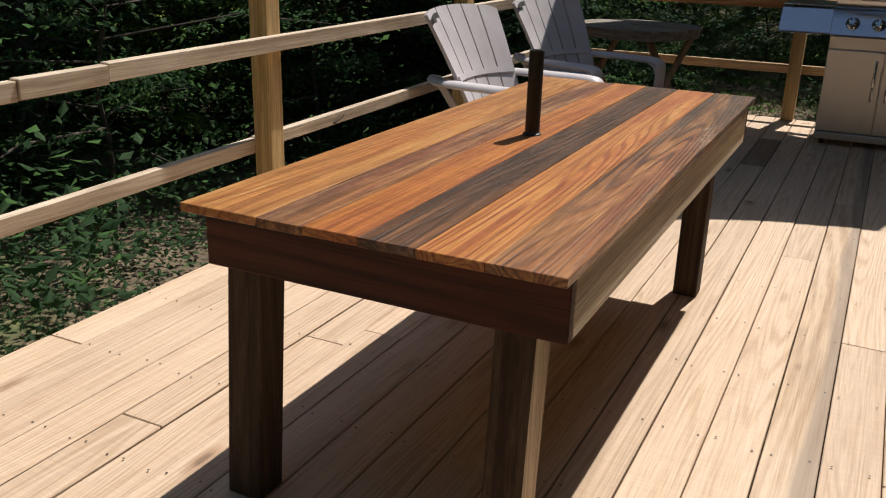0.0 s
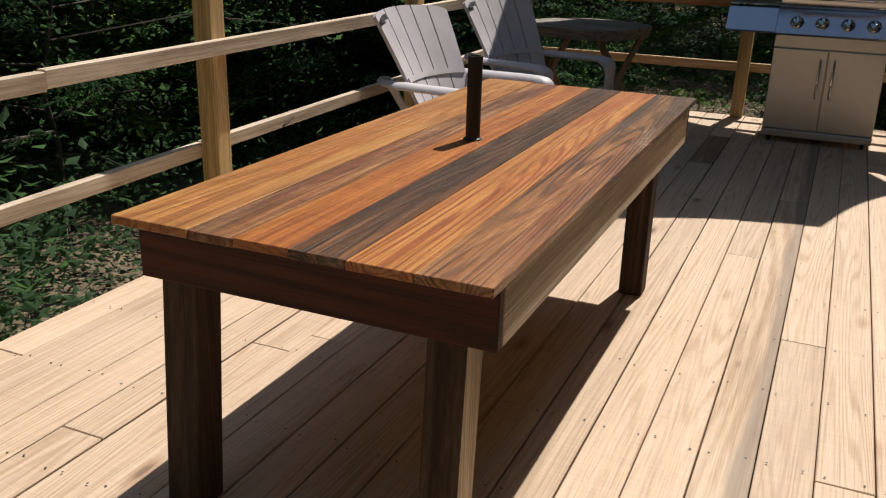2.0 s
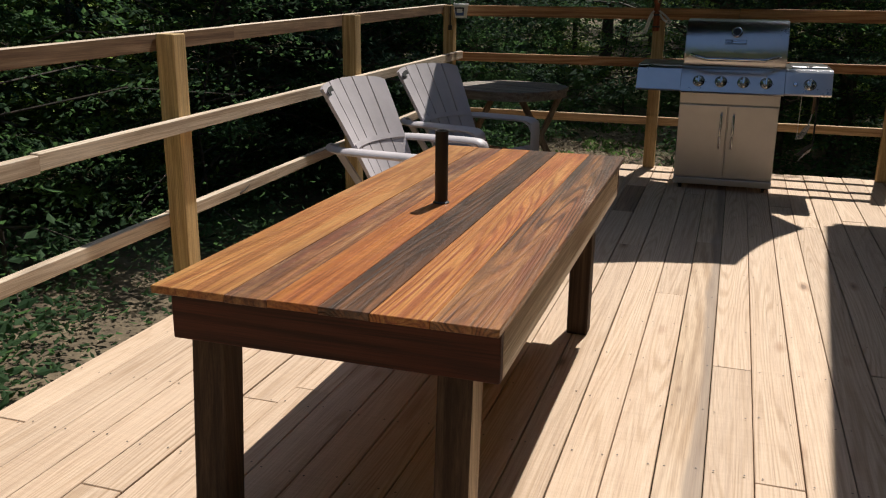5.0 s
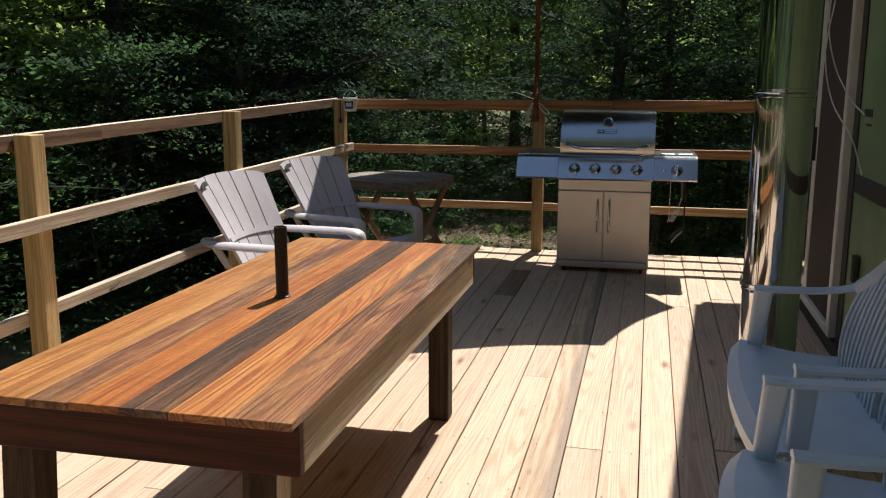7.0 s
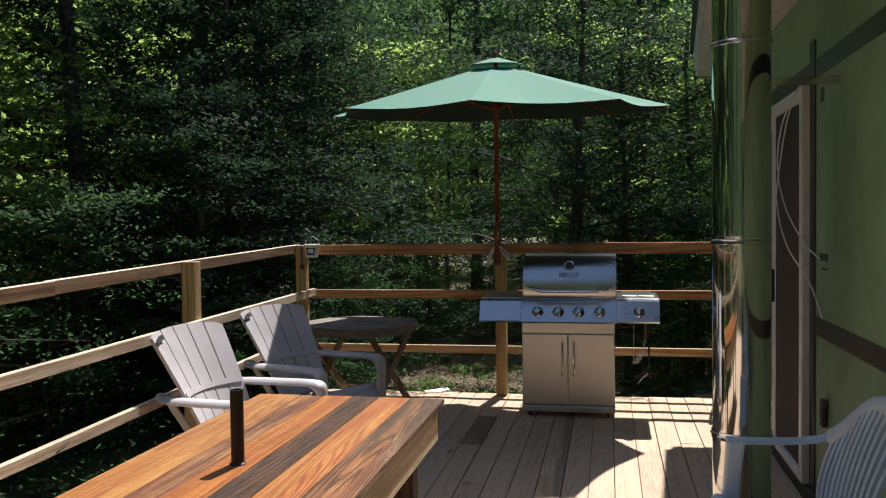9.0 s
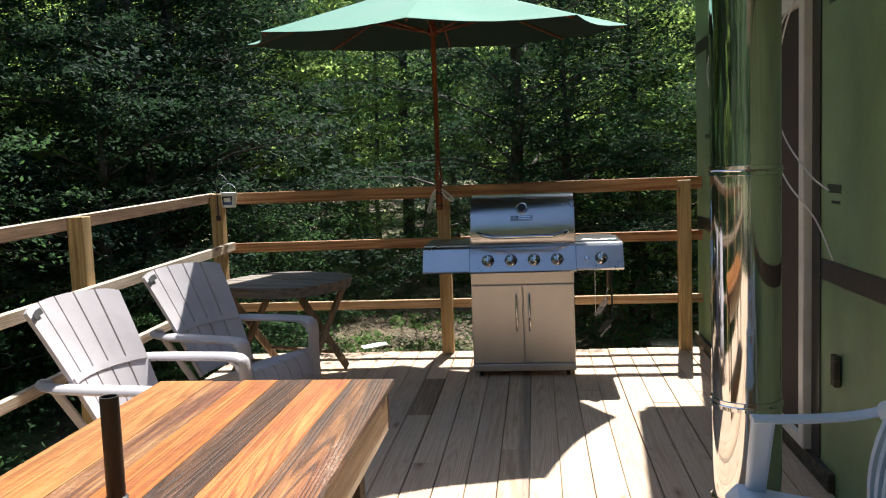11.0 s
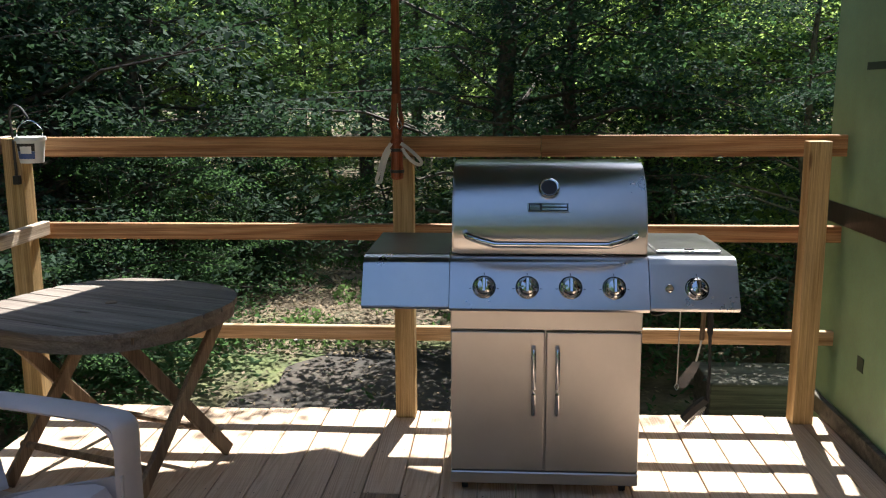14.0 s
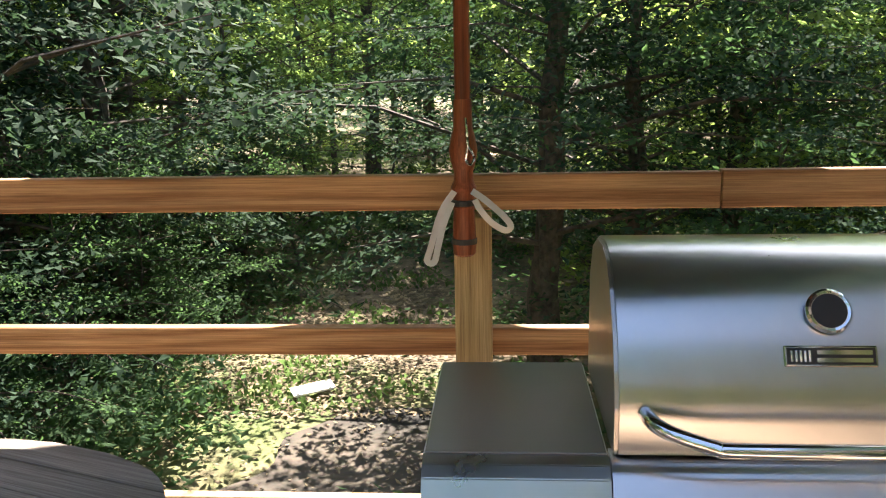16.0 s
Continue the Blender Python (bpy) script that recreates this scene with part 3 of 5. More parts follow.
def slab(grid, thickness, bm=None):
    """A sheet through rows of points, given thickness along its normals."""
    b = bmesh.new()
    rows = [[b.verts.new(p) for p in row] for row in grid]
    for a, c in zip(rows, rows[1:]):
        for i in range(len(a) - 1):
            b.faces.new((a[i], a[i + 1], c[i + 1], c[i]))
    bmesh.ops.recalc_face_normals(b, faces=b.faces)
    bmesh.ops.solidify(b, geom=b.faces[:], thickness=thickness)
    bmesh.ops.recalc_face_normals(b, faces=b.faces)
    return joined(bm, b)


def smooth_line(points, steps=6):
    """A soft line through points (Catmull-Rom)."""
    pts = [Vector(p) for p in points]
    pts = [2 * pts[0] - pts[1], *pts, 2 * pts[-1] - pts[-2]]
    out = []
    for a, b, c, d in zip(pts, pts[1:], pts[2:], pts[3:]):
        for i in range(steps):
            t = i / steps
            out.append(0.5 * (2 * b + (c - a) * t + (2 * a - 5 * b + 4 * c - d) * t * t + (3 * b - a - 3 * c + d) * t ** 3))
    out.append(pts[-2])
    return out


def chaotic(seed):
    return random.Random(seed)


# ---- the ground ----
GROUND_Z = -1.0


def ground_height(x, y):
    z = GROUND_Z + 0.25 * noise.noise((x * 0.12, y * 0.12, 0.3)) + 0.06 * noise.noise((x * 0.6, y * 0.6, 2.0))
    away = max(0.0, -2.2 - x)
    z += min(away * 0.07, 0.5) * max(0.0, min(1.0, (7 - y) / 5)) if y < 7 else 0.0
    z += 0.03 * max(0.0, y - 13) + 0.02 * max(0.0, -x - 8)
    return min(z, 6.0) if -2.2 - x > 0 or y > 7.6 else min(z, -0.45)


def build_ground():
    bm = bmesh.new()
    line = [math.copysign(abs(i / 45) ** 2.6 * 400 + abs(i / 45) * 24, i) for i in range(-45, 46)]
    rows = [[bm.verts.new((x, y + 8, ground_height(x, y + 8))) for x in line] for y in line]
    for a, b in zip(rows, rows[1:]):
        for i in range(len(a) - 1):
            bm.faces.new((a[i], a[i + 1], b[i + 1], b[i]))
    tagged(part("ground", bm, GROUND, smooth=True), "leaf-littered forest floor with patches of grass", "ground", kind="structure")
    # the bare gravel track beyond the railing
    bm = bmesh.new()
    rows = []
    for j in range(24):
        y = 8.6 + j * 0.105
        mid, half = -0.7 + 0.05 * (y - 8.6) + 0.25 * math.sin(y * 0.6), 0.85 + 0.4 * noise.noise((y * 1.7, 0, 0))
        rows.append([bm.verts.new((mid + half * s, y, ground_height(mid + half * s, y) + 0.02)) for s in (-1, -0.5, 0, 0.5, 1)])
    for a, b in zip(rows, rows[1:]):
        for i in range(4):
            bm.faces.new((a[i], a[i + 1], b[i + 1], b[i]))
    tagged(part("gravel_track", bm, GRAVEL, smooth=True), "sunlit bare gravel track running into the woods", "path", kind="structure")


build_ground()

# ---- the deck ----
PITCH, EDGE_X, FAR_Y, BACK_Y, WALL_X = 0.142, -1.722, 7.215, -3.2, 1.82
floor = thing("floor", "sun-bleached pine deck boards", "deck", kind="structure")
rng = chaotic(3)
BUTTS = {15: [4.9], 0: [-2.2, 1.87], 4: [-1.2, 1.62], 5: [0.6, 2.27, 5.9], 14: [1.1, 3.91, 6.2], 12: [-0.5, 4.71], 16: [-0.4, 3.10], 17: [-1.0, 2.26, 5.4], 20: [0.9, 3.2], 11: [5.51, 6.36, 1.0]}
screws = bmesh.new()
for k in range(25):
    x0 = EDGE_X + k * PITCH + 0.0018 + rng.uniform(-0.001, 0.001)
    x1 = min(EDGE_X + (k + 1) * PITCH - 0.0018 + rng.uniform(-0.001, 0.001), WALL_X - 0.012)
    ends = [BACK_Y, *sorted(BUTTS.get(k, [rng.uniform(-1.5, 6.5), ])), FAR_Y + rng.uniform(-0.012, 0.012)]
    for y0, y1 in zip(ends, ends[1:]):
        if y1 - y0 < 0.05:
            continue
        top = rng.uniform(-0.0025, 0.0025)
        dark = k == 11 and abs(y0 - 5.51) < 0.01
        b = box((x0 - x1) / 2, (x1 - x0) / 2, -(y1 - y0) / 2 + 0.0012, (y1 - y0) / 2 - 0.0012, -0.030, 0.0, 0.0025)
        part("plank", b, DECK_DARK if dark else DECK_WORN if k == 15 else DECK, floor, "dark-stained board" if dark else "", at=pose((x0 + x1) / 2, (y0 + y1) / 2, top, 0, rng.uniform(-0.25, 0.25), 0))
    y = BACK_Y + 0.2
    while y < FAR_Y:
        for dx in (0.022, x1 - x0 - 0.022):
            px, py = x0 + dx + rng.uniform(-0.006, 0.006), y + rng.uniform(-0.014, 0.014)
            ring = [screws.verts.new((px + 0.0035 * math.cos(a * 1.0472), py + 0.0035 * math.sin(a * 1.0472), 0.0032)) for a in range(6)]
            screws.faces.new(ring)
        y += 0.406
tagged(part("deck_screws", screws, SCREW), "small dark screw heads along the deck boards", "screws", kind="stuff")
frame_deck = thing("deck_frame", "pressure-treated joists and rim boards under the deck", "deck frame", kind="structure")
for x in (EDGE_X + 0.03, -0.6, 0.6, 1.75):
    part("rim_joist" if x < -1 or x > 1.7 else "joist", box(x - 0.019, x + 0.019, BACK_Y, FAR_Y - 0.03, -0.27, -0.032, 0.002), RAIL_Y, frame_deck)
part("rim_board", box(EDGE_X + 0.01, WALL_X - 0.02, FAR_Y - 0.029, FAR_Y - 0.005, -0.27, -0.034, 0.002), RAIL_X_PALE, frame_deck)
for x in (-1.65, 0.0, 1.6):
    for y in (-2.8, 2.0, 7.0):
        part("pier", box(x - 0.07, x + 0.07, y - 0.07, y + 0.07, -1.6, -0.27, 0.004), POST, frame_deck)

# ---- railings ----
POST_X0 = -1.834


def post_mesh(x0, y0, z0, z1, w=0.089):
    return box(x0, x0 + w, y0, y0 + w, z0, z1, 0.004, 2)


left = thing("deck_railing", "weathered pine railing along the open side of the deck", "railing")


def sloped(x0, x1, y0, y1, low, rise, tall):
    """A rail along y that climbs by rise for each metre; low: its lower edge where y is 0."""
    b = box(x0, x1, y0, y1, 0, tall, 0.003)
    for v in b.verts:
        v.co.z += low + rise * v.co.y
    return b


def sunlit_top(rail):
    """Paints sunlight on a rail's upper edge and shade on its stained faces."""
    rail.data.materials.append(RAIL_SHADED)
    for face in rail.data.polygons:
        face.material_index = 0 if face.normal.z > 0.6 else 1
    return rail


for y in (-2.9, 1.02, 3.08, 4.99, 7.127):
    part("post", post_mesh(POST_X0 if y < 7 else -1.866, y, -0.9, 1.118 + 0.0215 * y if y < 7 else 1.262), POST, left)
sunlit_top(part("top_rail", sloped(-1.874, -1.836, BACK_Y, 3.72, 1.049, 0.0205, 0.072), RAIL_Y, left))
sunlit_top(part("top_rail", sloped(-1.906, -1.868, 3.722, 7.24, 1.048, 0.0205, 0.072), RAIL_Y, left))
part("middle_rail", sloped(-1.744, -1.706, BACK_Y, 1.86, 0.728, 0.011, 0.060), RAIL_Y, left)
part("middle_rail", sloped(-1.741, -1.701, 1.863, 2.2, 0.731, 0.011, 0.063), RAIL_Y, left, "short spliced length of rail")
part("middle_rail", sloped(-1.744, -1.706, 2.203, 7.19, 0.734, 0.0125, 0.062), RAIL_Y, left)
part("bottom_rail", sloped(-1.874, -1.836, BACK_Y, 3.1, 0.284, 0.016, 0.062), RAIL_Y, left)
part("bottom_rail", sloped(-1.874, -1.836, 3.103, 7.2, 0.289, 0.017, 0.058), RAIL_Y, left)
for k, y in enumerate((3.04, 3.07, 3.10, 3.135, 3.17)):
    part("nail", tube([(-1.853 + 0.004 * (k % 2), y, 1.049 + 0.0205 * y + 0.060), (-1.853 + 0.004 * (k % 2), y + 0.003 * (k - 2), 1.049 + 0.0205 * y + 0.112)], 0.0022, 6), DARK_STEEL, left)
part("splinter", tube([(-1.837, 3.69, 0.362), (-1.828, 3.73, 0.374), (-1.822, 3.77, 0.394)], [0.006, 0.005, 0.002], 6), BARK, left, "dark splinter of bark")
far = thing("deck_railing", "reddish cedar railing across the end of the deck", "railing")
part("post", post_mesh(-0.121, 7.113, 0.001, 1.173), POST, far)
part("post", post_mesh(1.638, 7.118, 0.001, 1.245), POST, far)
part("top_rail", box(-1.905, 0.52, 7.203, 7.241, 1.176, 1.264, 0.003), RAIL_X, far)
part("top_rail", box(0.523, 1.93, 7.205, 7.243, 1.176, 1.268, 0.003), RAIL_X, far)
part("middle_rail", box(-1.776, 1.93, 7.203, 7.241, 0.802, 0.874, 0.003), RAIL_X, far)
part("bottom_rail", box(-1.776, 1.93, 7.203, 7.241, 0.338, 0.402, 0.003), RAIL_X_PALE, far)

# ---- the house ----
DOOR_Y0, DOOR_Y1, DOOR_Z0, DOOR_Z1 = 4.62, 6.36, 0.09, 2.13
wall = thing("wall_east", "unfinished house wall in green sheathing panels with black taped seams", "wall", kind="structure")
X0, X1, WALL_END = WALL_X, WALL_X + 0.16, 7.40
for y0, y1, z0, z1 in ((-3.2, DOOR_Y0, -1.4, 5.2), (DOOR_Y1, WALL_END, -1.4, 5.2), (DOOR_Y0, DOOR_Y1, DOOR_Z1, 5.2), (DOOR_Y0, DOOR_Y1, -1.4, DOOR_Z0)):
    part("sheathing", box(X0, X1, y0, y1, z0, z1), ZIP, wall)
part("sheathing", box(X1, 7.0, WALL_END - 0.16, WALL_END, -1.4, 5.2), ZIP, wall)
for z in (0.925, 2.195):
    for y0, y1 in ((-3.1, DOOR_Y0 - 0.11), (DOOR_Y1 + 0.06, WALL_END)) if z < 2 else ((-3.1, WALL_END),):
        part("seam_tape", box(X0 - 0.004, X0, y0, y1, z - 0.045, z + 0.045), TAPE, wall)
part("seam_tape", box(X0 - 0.007, X0 - 0.003, DOOR_Y0 - 0.11, DOOR_Y0 - 0.0, -0.05, 2.34), TAPE, wall)
part("seam_tape", box(X0 - 0.007, X0 - 0.003, DOOR_Y1 + 0.0, DOOR_Y1 + 0.05, 0.0, 2.34), TAPE, wall)
part("sill_board", box(X0 - 0.03, X0 - 0.002, DOOR_Y0 - 0.3, WALL_END, 0.003, 0.085, 0.003), LUMBER, wall)
part("torn_paper", box(X0 - 0.03, X0 - 0.004, 4.25, 4.30, 0.47, 0.60, 0.004), LUMBER, wall, "torn scrap of brown paper")
for y, z, w, h in ((4.35, 1.27, 0.16, 0.035), (4.33, 1.215, 0.1, 0.012), (4.38, 2.05, 0.07, 0.07), (6.95, 1.55, 0.22, 0.03), (6.9, 2.1, 0.18, 0.1), (6.9, 0.35, 0.06, 0.06)):
    part("printed_mark", box(X0 - 0.0025, X0 - 0.0005, y - w / 2, y + w / 2, z - h / 2, z + h / 2), PRINT, wall)
# room added behind the glass, its shade put into one near-black colour
tagged(part("interior_wall", box(3.4, 3.45, -3.2, WALL_END - 0.2, -0.2, 2.7), UNLIT_ROOM), "dark interior wall behind the glass door", "wall", kind="structure")
tagged(part("interior_floor", box(X1, 3.4, -3.2, WALL_END - 0.2, 0.0, 0.05), UNLIT_ROOM), "dark interior floor behind the glass door", "floor", kind="structure")
tagged(part("ceiling", box(X1, 3.4, -3.2, WALL_END - 0.2, 2.62, 2.66), UNLIT_ROOM), "interior ceiling", "ceiling", kind="structure")
eave = thing("roof_eave", "grey roof edge overhanging the wall", "eave", kind="structure")


def eave_piece(name, inset, z0, z1, mat, near=-3.4, end=7.46):
    """A flat piece whose free edge runs slightly askew to the wall."""
    bm = bmesh.new()
    corners = [(1.53 + inset - 0.076 * (7.46 - near), near), (7.0, near), (7.0, end), (1.53 + inset, end)]
    low, high = [bm.verts.new((x, y, z0)) for x, y in corners], [bm.verts.new((x, y, z1)) for x, y in corners]
    bm.faces.new(low[::-1])
    bm.faces.new(high)
    for k in range(4):
        bm.faces.new((low[k], low[(k + 1) % 4], high[(k + 1) % 4], high[k]))
    return part(name, bm, mat, eave)


eave_piece("soffit", 0.0, 2.63, 2.68, FASCIA)
eave_piece("fascia", -0.02, 2.681, 2.83, FASCIA, end=7.48)
eave_piece("roofing", -0.05, 2.831, 2.86, TAPE, end=7.51)

door = thing("door_1", "white vinyl sliding glass door with dark glass", "door", kind="structure")
fx0, fx1 = WALL_X - 0.045, WALL_X + 0.06


def door_bar(name, y0, y1, z0, z1, x0=fx0, x1=fx1, label=""):
    return part(name, box(x0, x1, y0, y1, z0, z1, 0.006, 2), VINYL, door, label)


door_bar("jamb", DOOR_Y0, DOOR_Y0 + 0.07, DOOR_Z0, DOOR_Z1)
door_bar("jamb", DOOR_Y1 - 0.07, DOOR_Y1, DOOR_Z0, DOOR_Z1)
door_bar("head", DOOR_Y0 + 0.07, DOOR_Y1 - 0.07, DOOR_Z1 - 0.07, DOOR_Z1)
door_bar("sill", DOOR_Y0 + 0.07, DOOR_Y1 - 0.07, DOOR_Z0, DOOR_Z0 + 0.05)
ym = (DOOR_Y0 + DOOR_Y1) / 2
for n, (a, b, x) in enumerate(((DOOR_Y0 + 0.07, ym + 0.04, WALL_X + 0.03), (ym - 0.04, DOOR_Y1 - 0.07, WALL_X - 0.01))):
    sash = thing("sash", "", "", None)
    sash.parent = door
    for y0, y1, z0, z1 in ((a, a + 0.065, DOOR_Z0 + 0.05, DOOR_Z1 - 0.07), (b - 0.065, b, DOOR_Z0 + 0.05, DOOR_Z1 - 0.07), (a + 0.065, b - 0.065, DOOR_Z0 + 0.05, DOOR_Z0 + 0.13), (a + 0.065, b - 0.065, DOOR_Z1 - 0.14, DOOR_Z1 - 0.07)):
        part("sash_bar", box(x - 0.018, x + 0.018, y0, y1, z0, z1, 0.004), VINYL, sash)
    pane = part("pane", box(x - 0.003, x + 0.003, a + 0.065, b - 0.065, DOOR_Z0 + 0.13, DOOR_Z1 - 0.14), GLASS, sash)
    pane.visible_shadow = False
screen = part("insect_screen", box(WALL_X - 0.022, WALL_X - 0.018, DOOR_Y0 + 0.07, ym + 0.02, DOOR_Z0 + 0.05, DOOR_Z1 - 0.07), SCREEN, door, "dark insect screen over one half")
part("screen_edge", box(WALL_X - 0.030, WALL_X - 0.012, ym + 0.02, ym + 0.05, DOOR_Z0 + 0.05, DOOR_Z1 - 0.07, 0.003), VINYL, door)
part("door_handle", box(WALL_X - 0.05, WALL_X - 0.028, ym - 0.035, ym - 0.005, 0.95, 1.15, 0.006, 2), RUBBER, door, "black pull handle")

cable = thing("cable", "loose white cable hanging down beside the door frame", "cable")
part("wire", tube(smooth_line([(1.75, 4.60, 2.10), (1.70, 4.73, 1.95), (1.69, 4.80, 1.72), (1.72, 4.72, 1.50), (1.77, 4.52, 1.33), (1.808, 4.38, 1.26)]), 0.004, 6), CABLE, cable, smooth=True)
part("wire", tube(smooth_line([(1.76, 4.60, 2.13), (1.72, 4.68, 1.98), (1.70, 4.76, 1.78), (1.69, 4.82, 1.55), (1.72, 4.72, 1.32), (1.78, 4.47, 1.14), (1.808, 4.33, 0.98)]), 0.004, 6), CABLE, cable, smooth=True)
part("wire", tube(smooth_line([(1.80, 6.60, 2.22), (1.76, 6.52, 2.12), (1.74, 6.56, 1.95), (1.75, 6.44, 1.75), (1.765, 6.40, 1.5), (1.77, 6.39, 1.2)]), 0.004, 6), CABLE, cable, smooth=True)

# ---- the flue ----
FX, FY, FR = 1.40, 4.05, 0.128
flue = thing("stove_flue", "polished stainless stove flue standing beside the wall", "flue pipe", pose(FX, FY, 0))
for z0, z1 in ((0.10, 0.48), (0.48, 1.365), (1.365, 2.25), (2.25, 3.13), (3.13, 4.0)):
    part("flue_section", lathe([(FR, z0 + 0.004), (FR, z0 + 0.3 * (z1 - z0)), (FR, z1 - 0.004)], 48), FLUE, flue, smooth=True)
for z in (0.48, 1.365, 2.25, 3.13):
    part("locking_band", lathe([(FR - 0.002, z - 0.02), (FR + 0.005, z - 0.017), (FR + 0.004, z - 0.004), (FR + 0.009, z), (FR + 0.004, z + 0.004), (FR + 0.005, z + 0.017), (FR - 0.002, z + 0.02)], 48), CHROME, flue, smooth=True)
part("clean_out_cap", lathe([(FR - 0.01, 0.0), (FR + 0.008, 0.004), (FR + 0.008, 0.10), (FR, 0.11)], 48), CHROME, flue)
part("wall_bracket", box(0.05, WALL_X - FX - 0.001, -0.015, 0.015, 2.05, 2.09), CHROME, flue)

# ---- the long table ----
TX0, TX1, TY0, TY1, TZ = -0.716, 0.117, 1.436, 3.54, 0.708
table = thing("dining_table", "long farm table of varnished reclaimed planks in mixed browns", "table")
cuts = [0, 0.23, 0.36, 0.51, 0.655, 0.82, 1.0]
tops = (TOP_HONEY, TOP_RED, TOP_ORANGE, TOP_BLACK, TOP_BRIGHT, TOP_BROWN)
names = ("honey-orange plank", "reddish plank with saw marks", "orange plank", "blackened plank", "bright orange plank with bold grain", "dark brown worn plank")
for i, mat in enumerate(tops):
    a, b = TX0 + (TX1 - TX0) * cuts[i], TX0 + (TX1 - TX0) * cuts[i + 1]
    h = rng.uniform(-0.0012, 0.0012)
    part("tabletop_plank", box((a - b) / 2 + 0.0003, (b - a) / 2 - 0.0003, -(TY1 - TY0) / 2 + rng.uniform(0, 0.003), (TY1 - TY0) / 2 - rng.uniform(0, 0.003), -0.019, 0, 0.0014, 1), mat, table, names[i], at=pose((a + b) / 2, (TY0 + TY1) / 2, TZ + h))
AX0, AX1, AY0, AY1, AZ = TX0 + 0.002, TX1 - 0.013, TY0 + 0.070, TY1 - 0.06, 0.553
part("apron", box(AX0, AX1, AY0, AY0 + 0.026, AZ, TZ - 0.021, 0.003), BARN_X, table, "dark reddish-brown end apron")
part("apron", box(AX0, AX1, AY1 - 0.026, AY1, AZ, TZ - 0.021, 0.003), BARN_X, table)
part("apron", box(AX1 - 0.026, AX1, AY0 + 0.027, AY1 - 0.027, AZ, TZ - 0.021, 0.003), BARN_Y, table, "weathered side apron, paler for painted sunlight")
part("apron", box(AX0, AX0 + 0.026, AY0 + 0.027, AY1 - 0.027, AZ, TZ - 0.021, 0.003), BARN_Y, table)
part("cleat", box(AX0 - 0.006, AX1 + 0.004, AY0 - 0.014, AY0 + 0.02, TZ - 0.040, TZ - 0.0205, 0.003), BARN_X, table)
for x in (-0.677, -0.045):
    for y in (AY0 + 0.030, 3.240):
        x_far = x + (0.002 if y > 3 and x > -0.3 else 0.0)
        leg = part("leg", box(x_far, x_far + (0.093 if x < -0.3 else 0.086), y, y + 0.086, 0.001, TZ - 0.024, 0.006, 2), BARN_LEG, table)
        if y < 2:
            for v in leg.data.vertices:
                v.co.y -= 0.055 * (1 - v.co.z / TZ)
        # sunlight painted on the +x face of the near right leg
        leg.data.materials.append(BARN_LIT_FACE)
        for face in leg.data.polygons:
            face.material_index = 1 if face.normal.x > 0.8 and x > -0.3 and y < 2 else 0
sleeve = thing("umbrella_sleeve", "black steel pipe standing upright through the table", "pipe", pose(-0.345, 2.462, 0))
part("pipe", lathe([(0.021, 0.30), (0.021, 0.945), (0.0175, 0.945), (0.0175, 0.80)], 24), BLACK, sleeve, smooth=False)
part("collar", lathe([(0.026, TZ + 0.001), (0.027, TZ + 0.004), (0.022, TZ + 0.008)], 24), BLACK, sleeve)

# ---- the grill ----

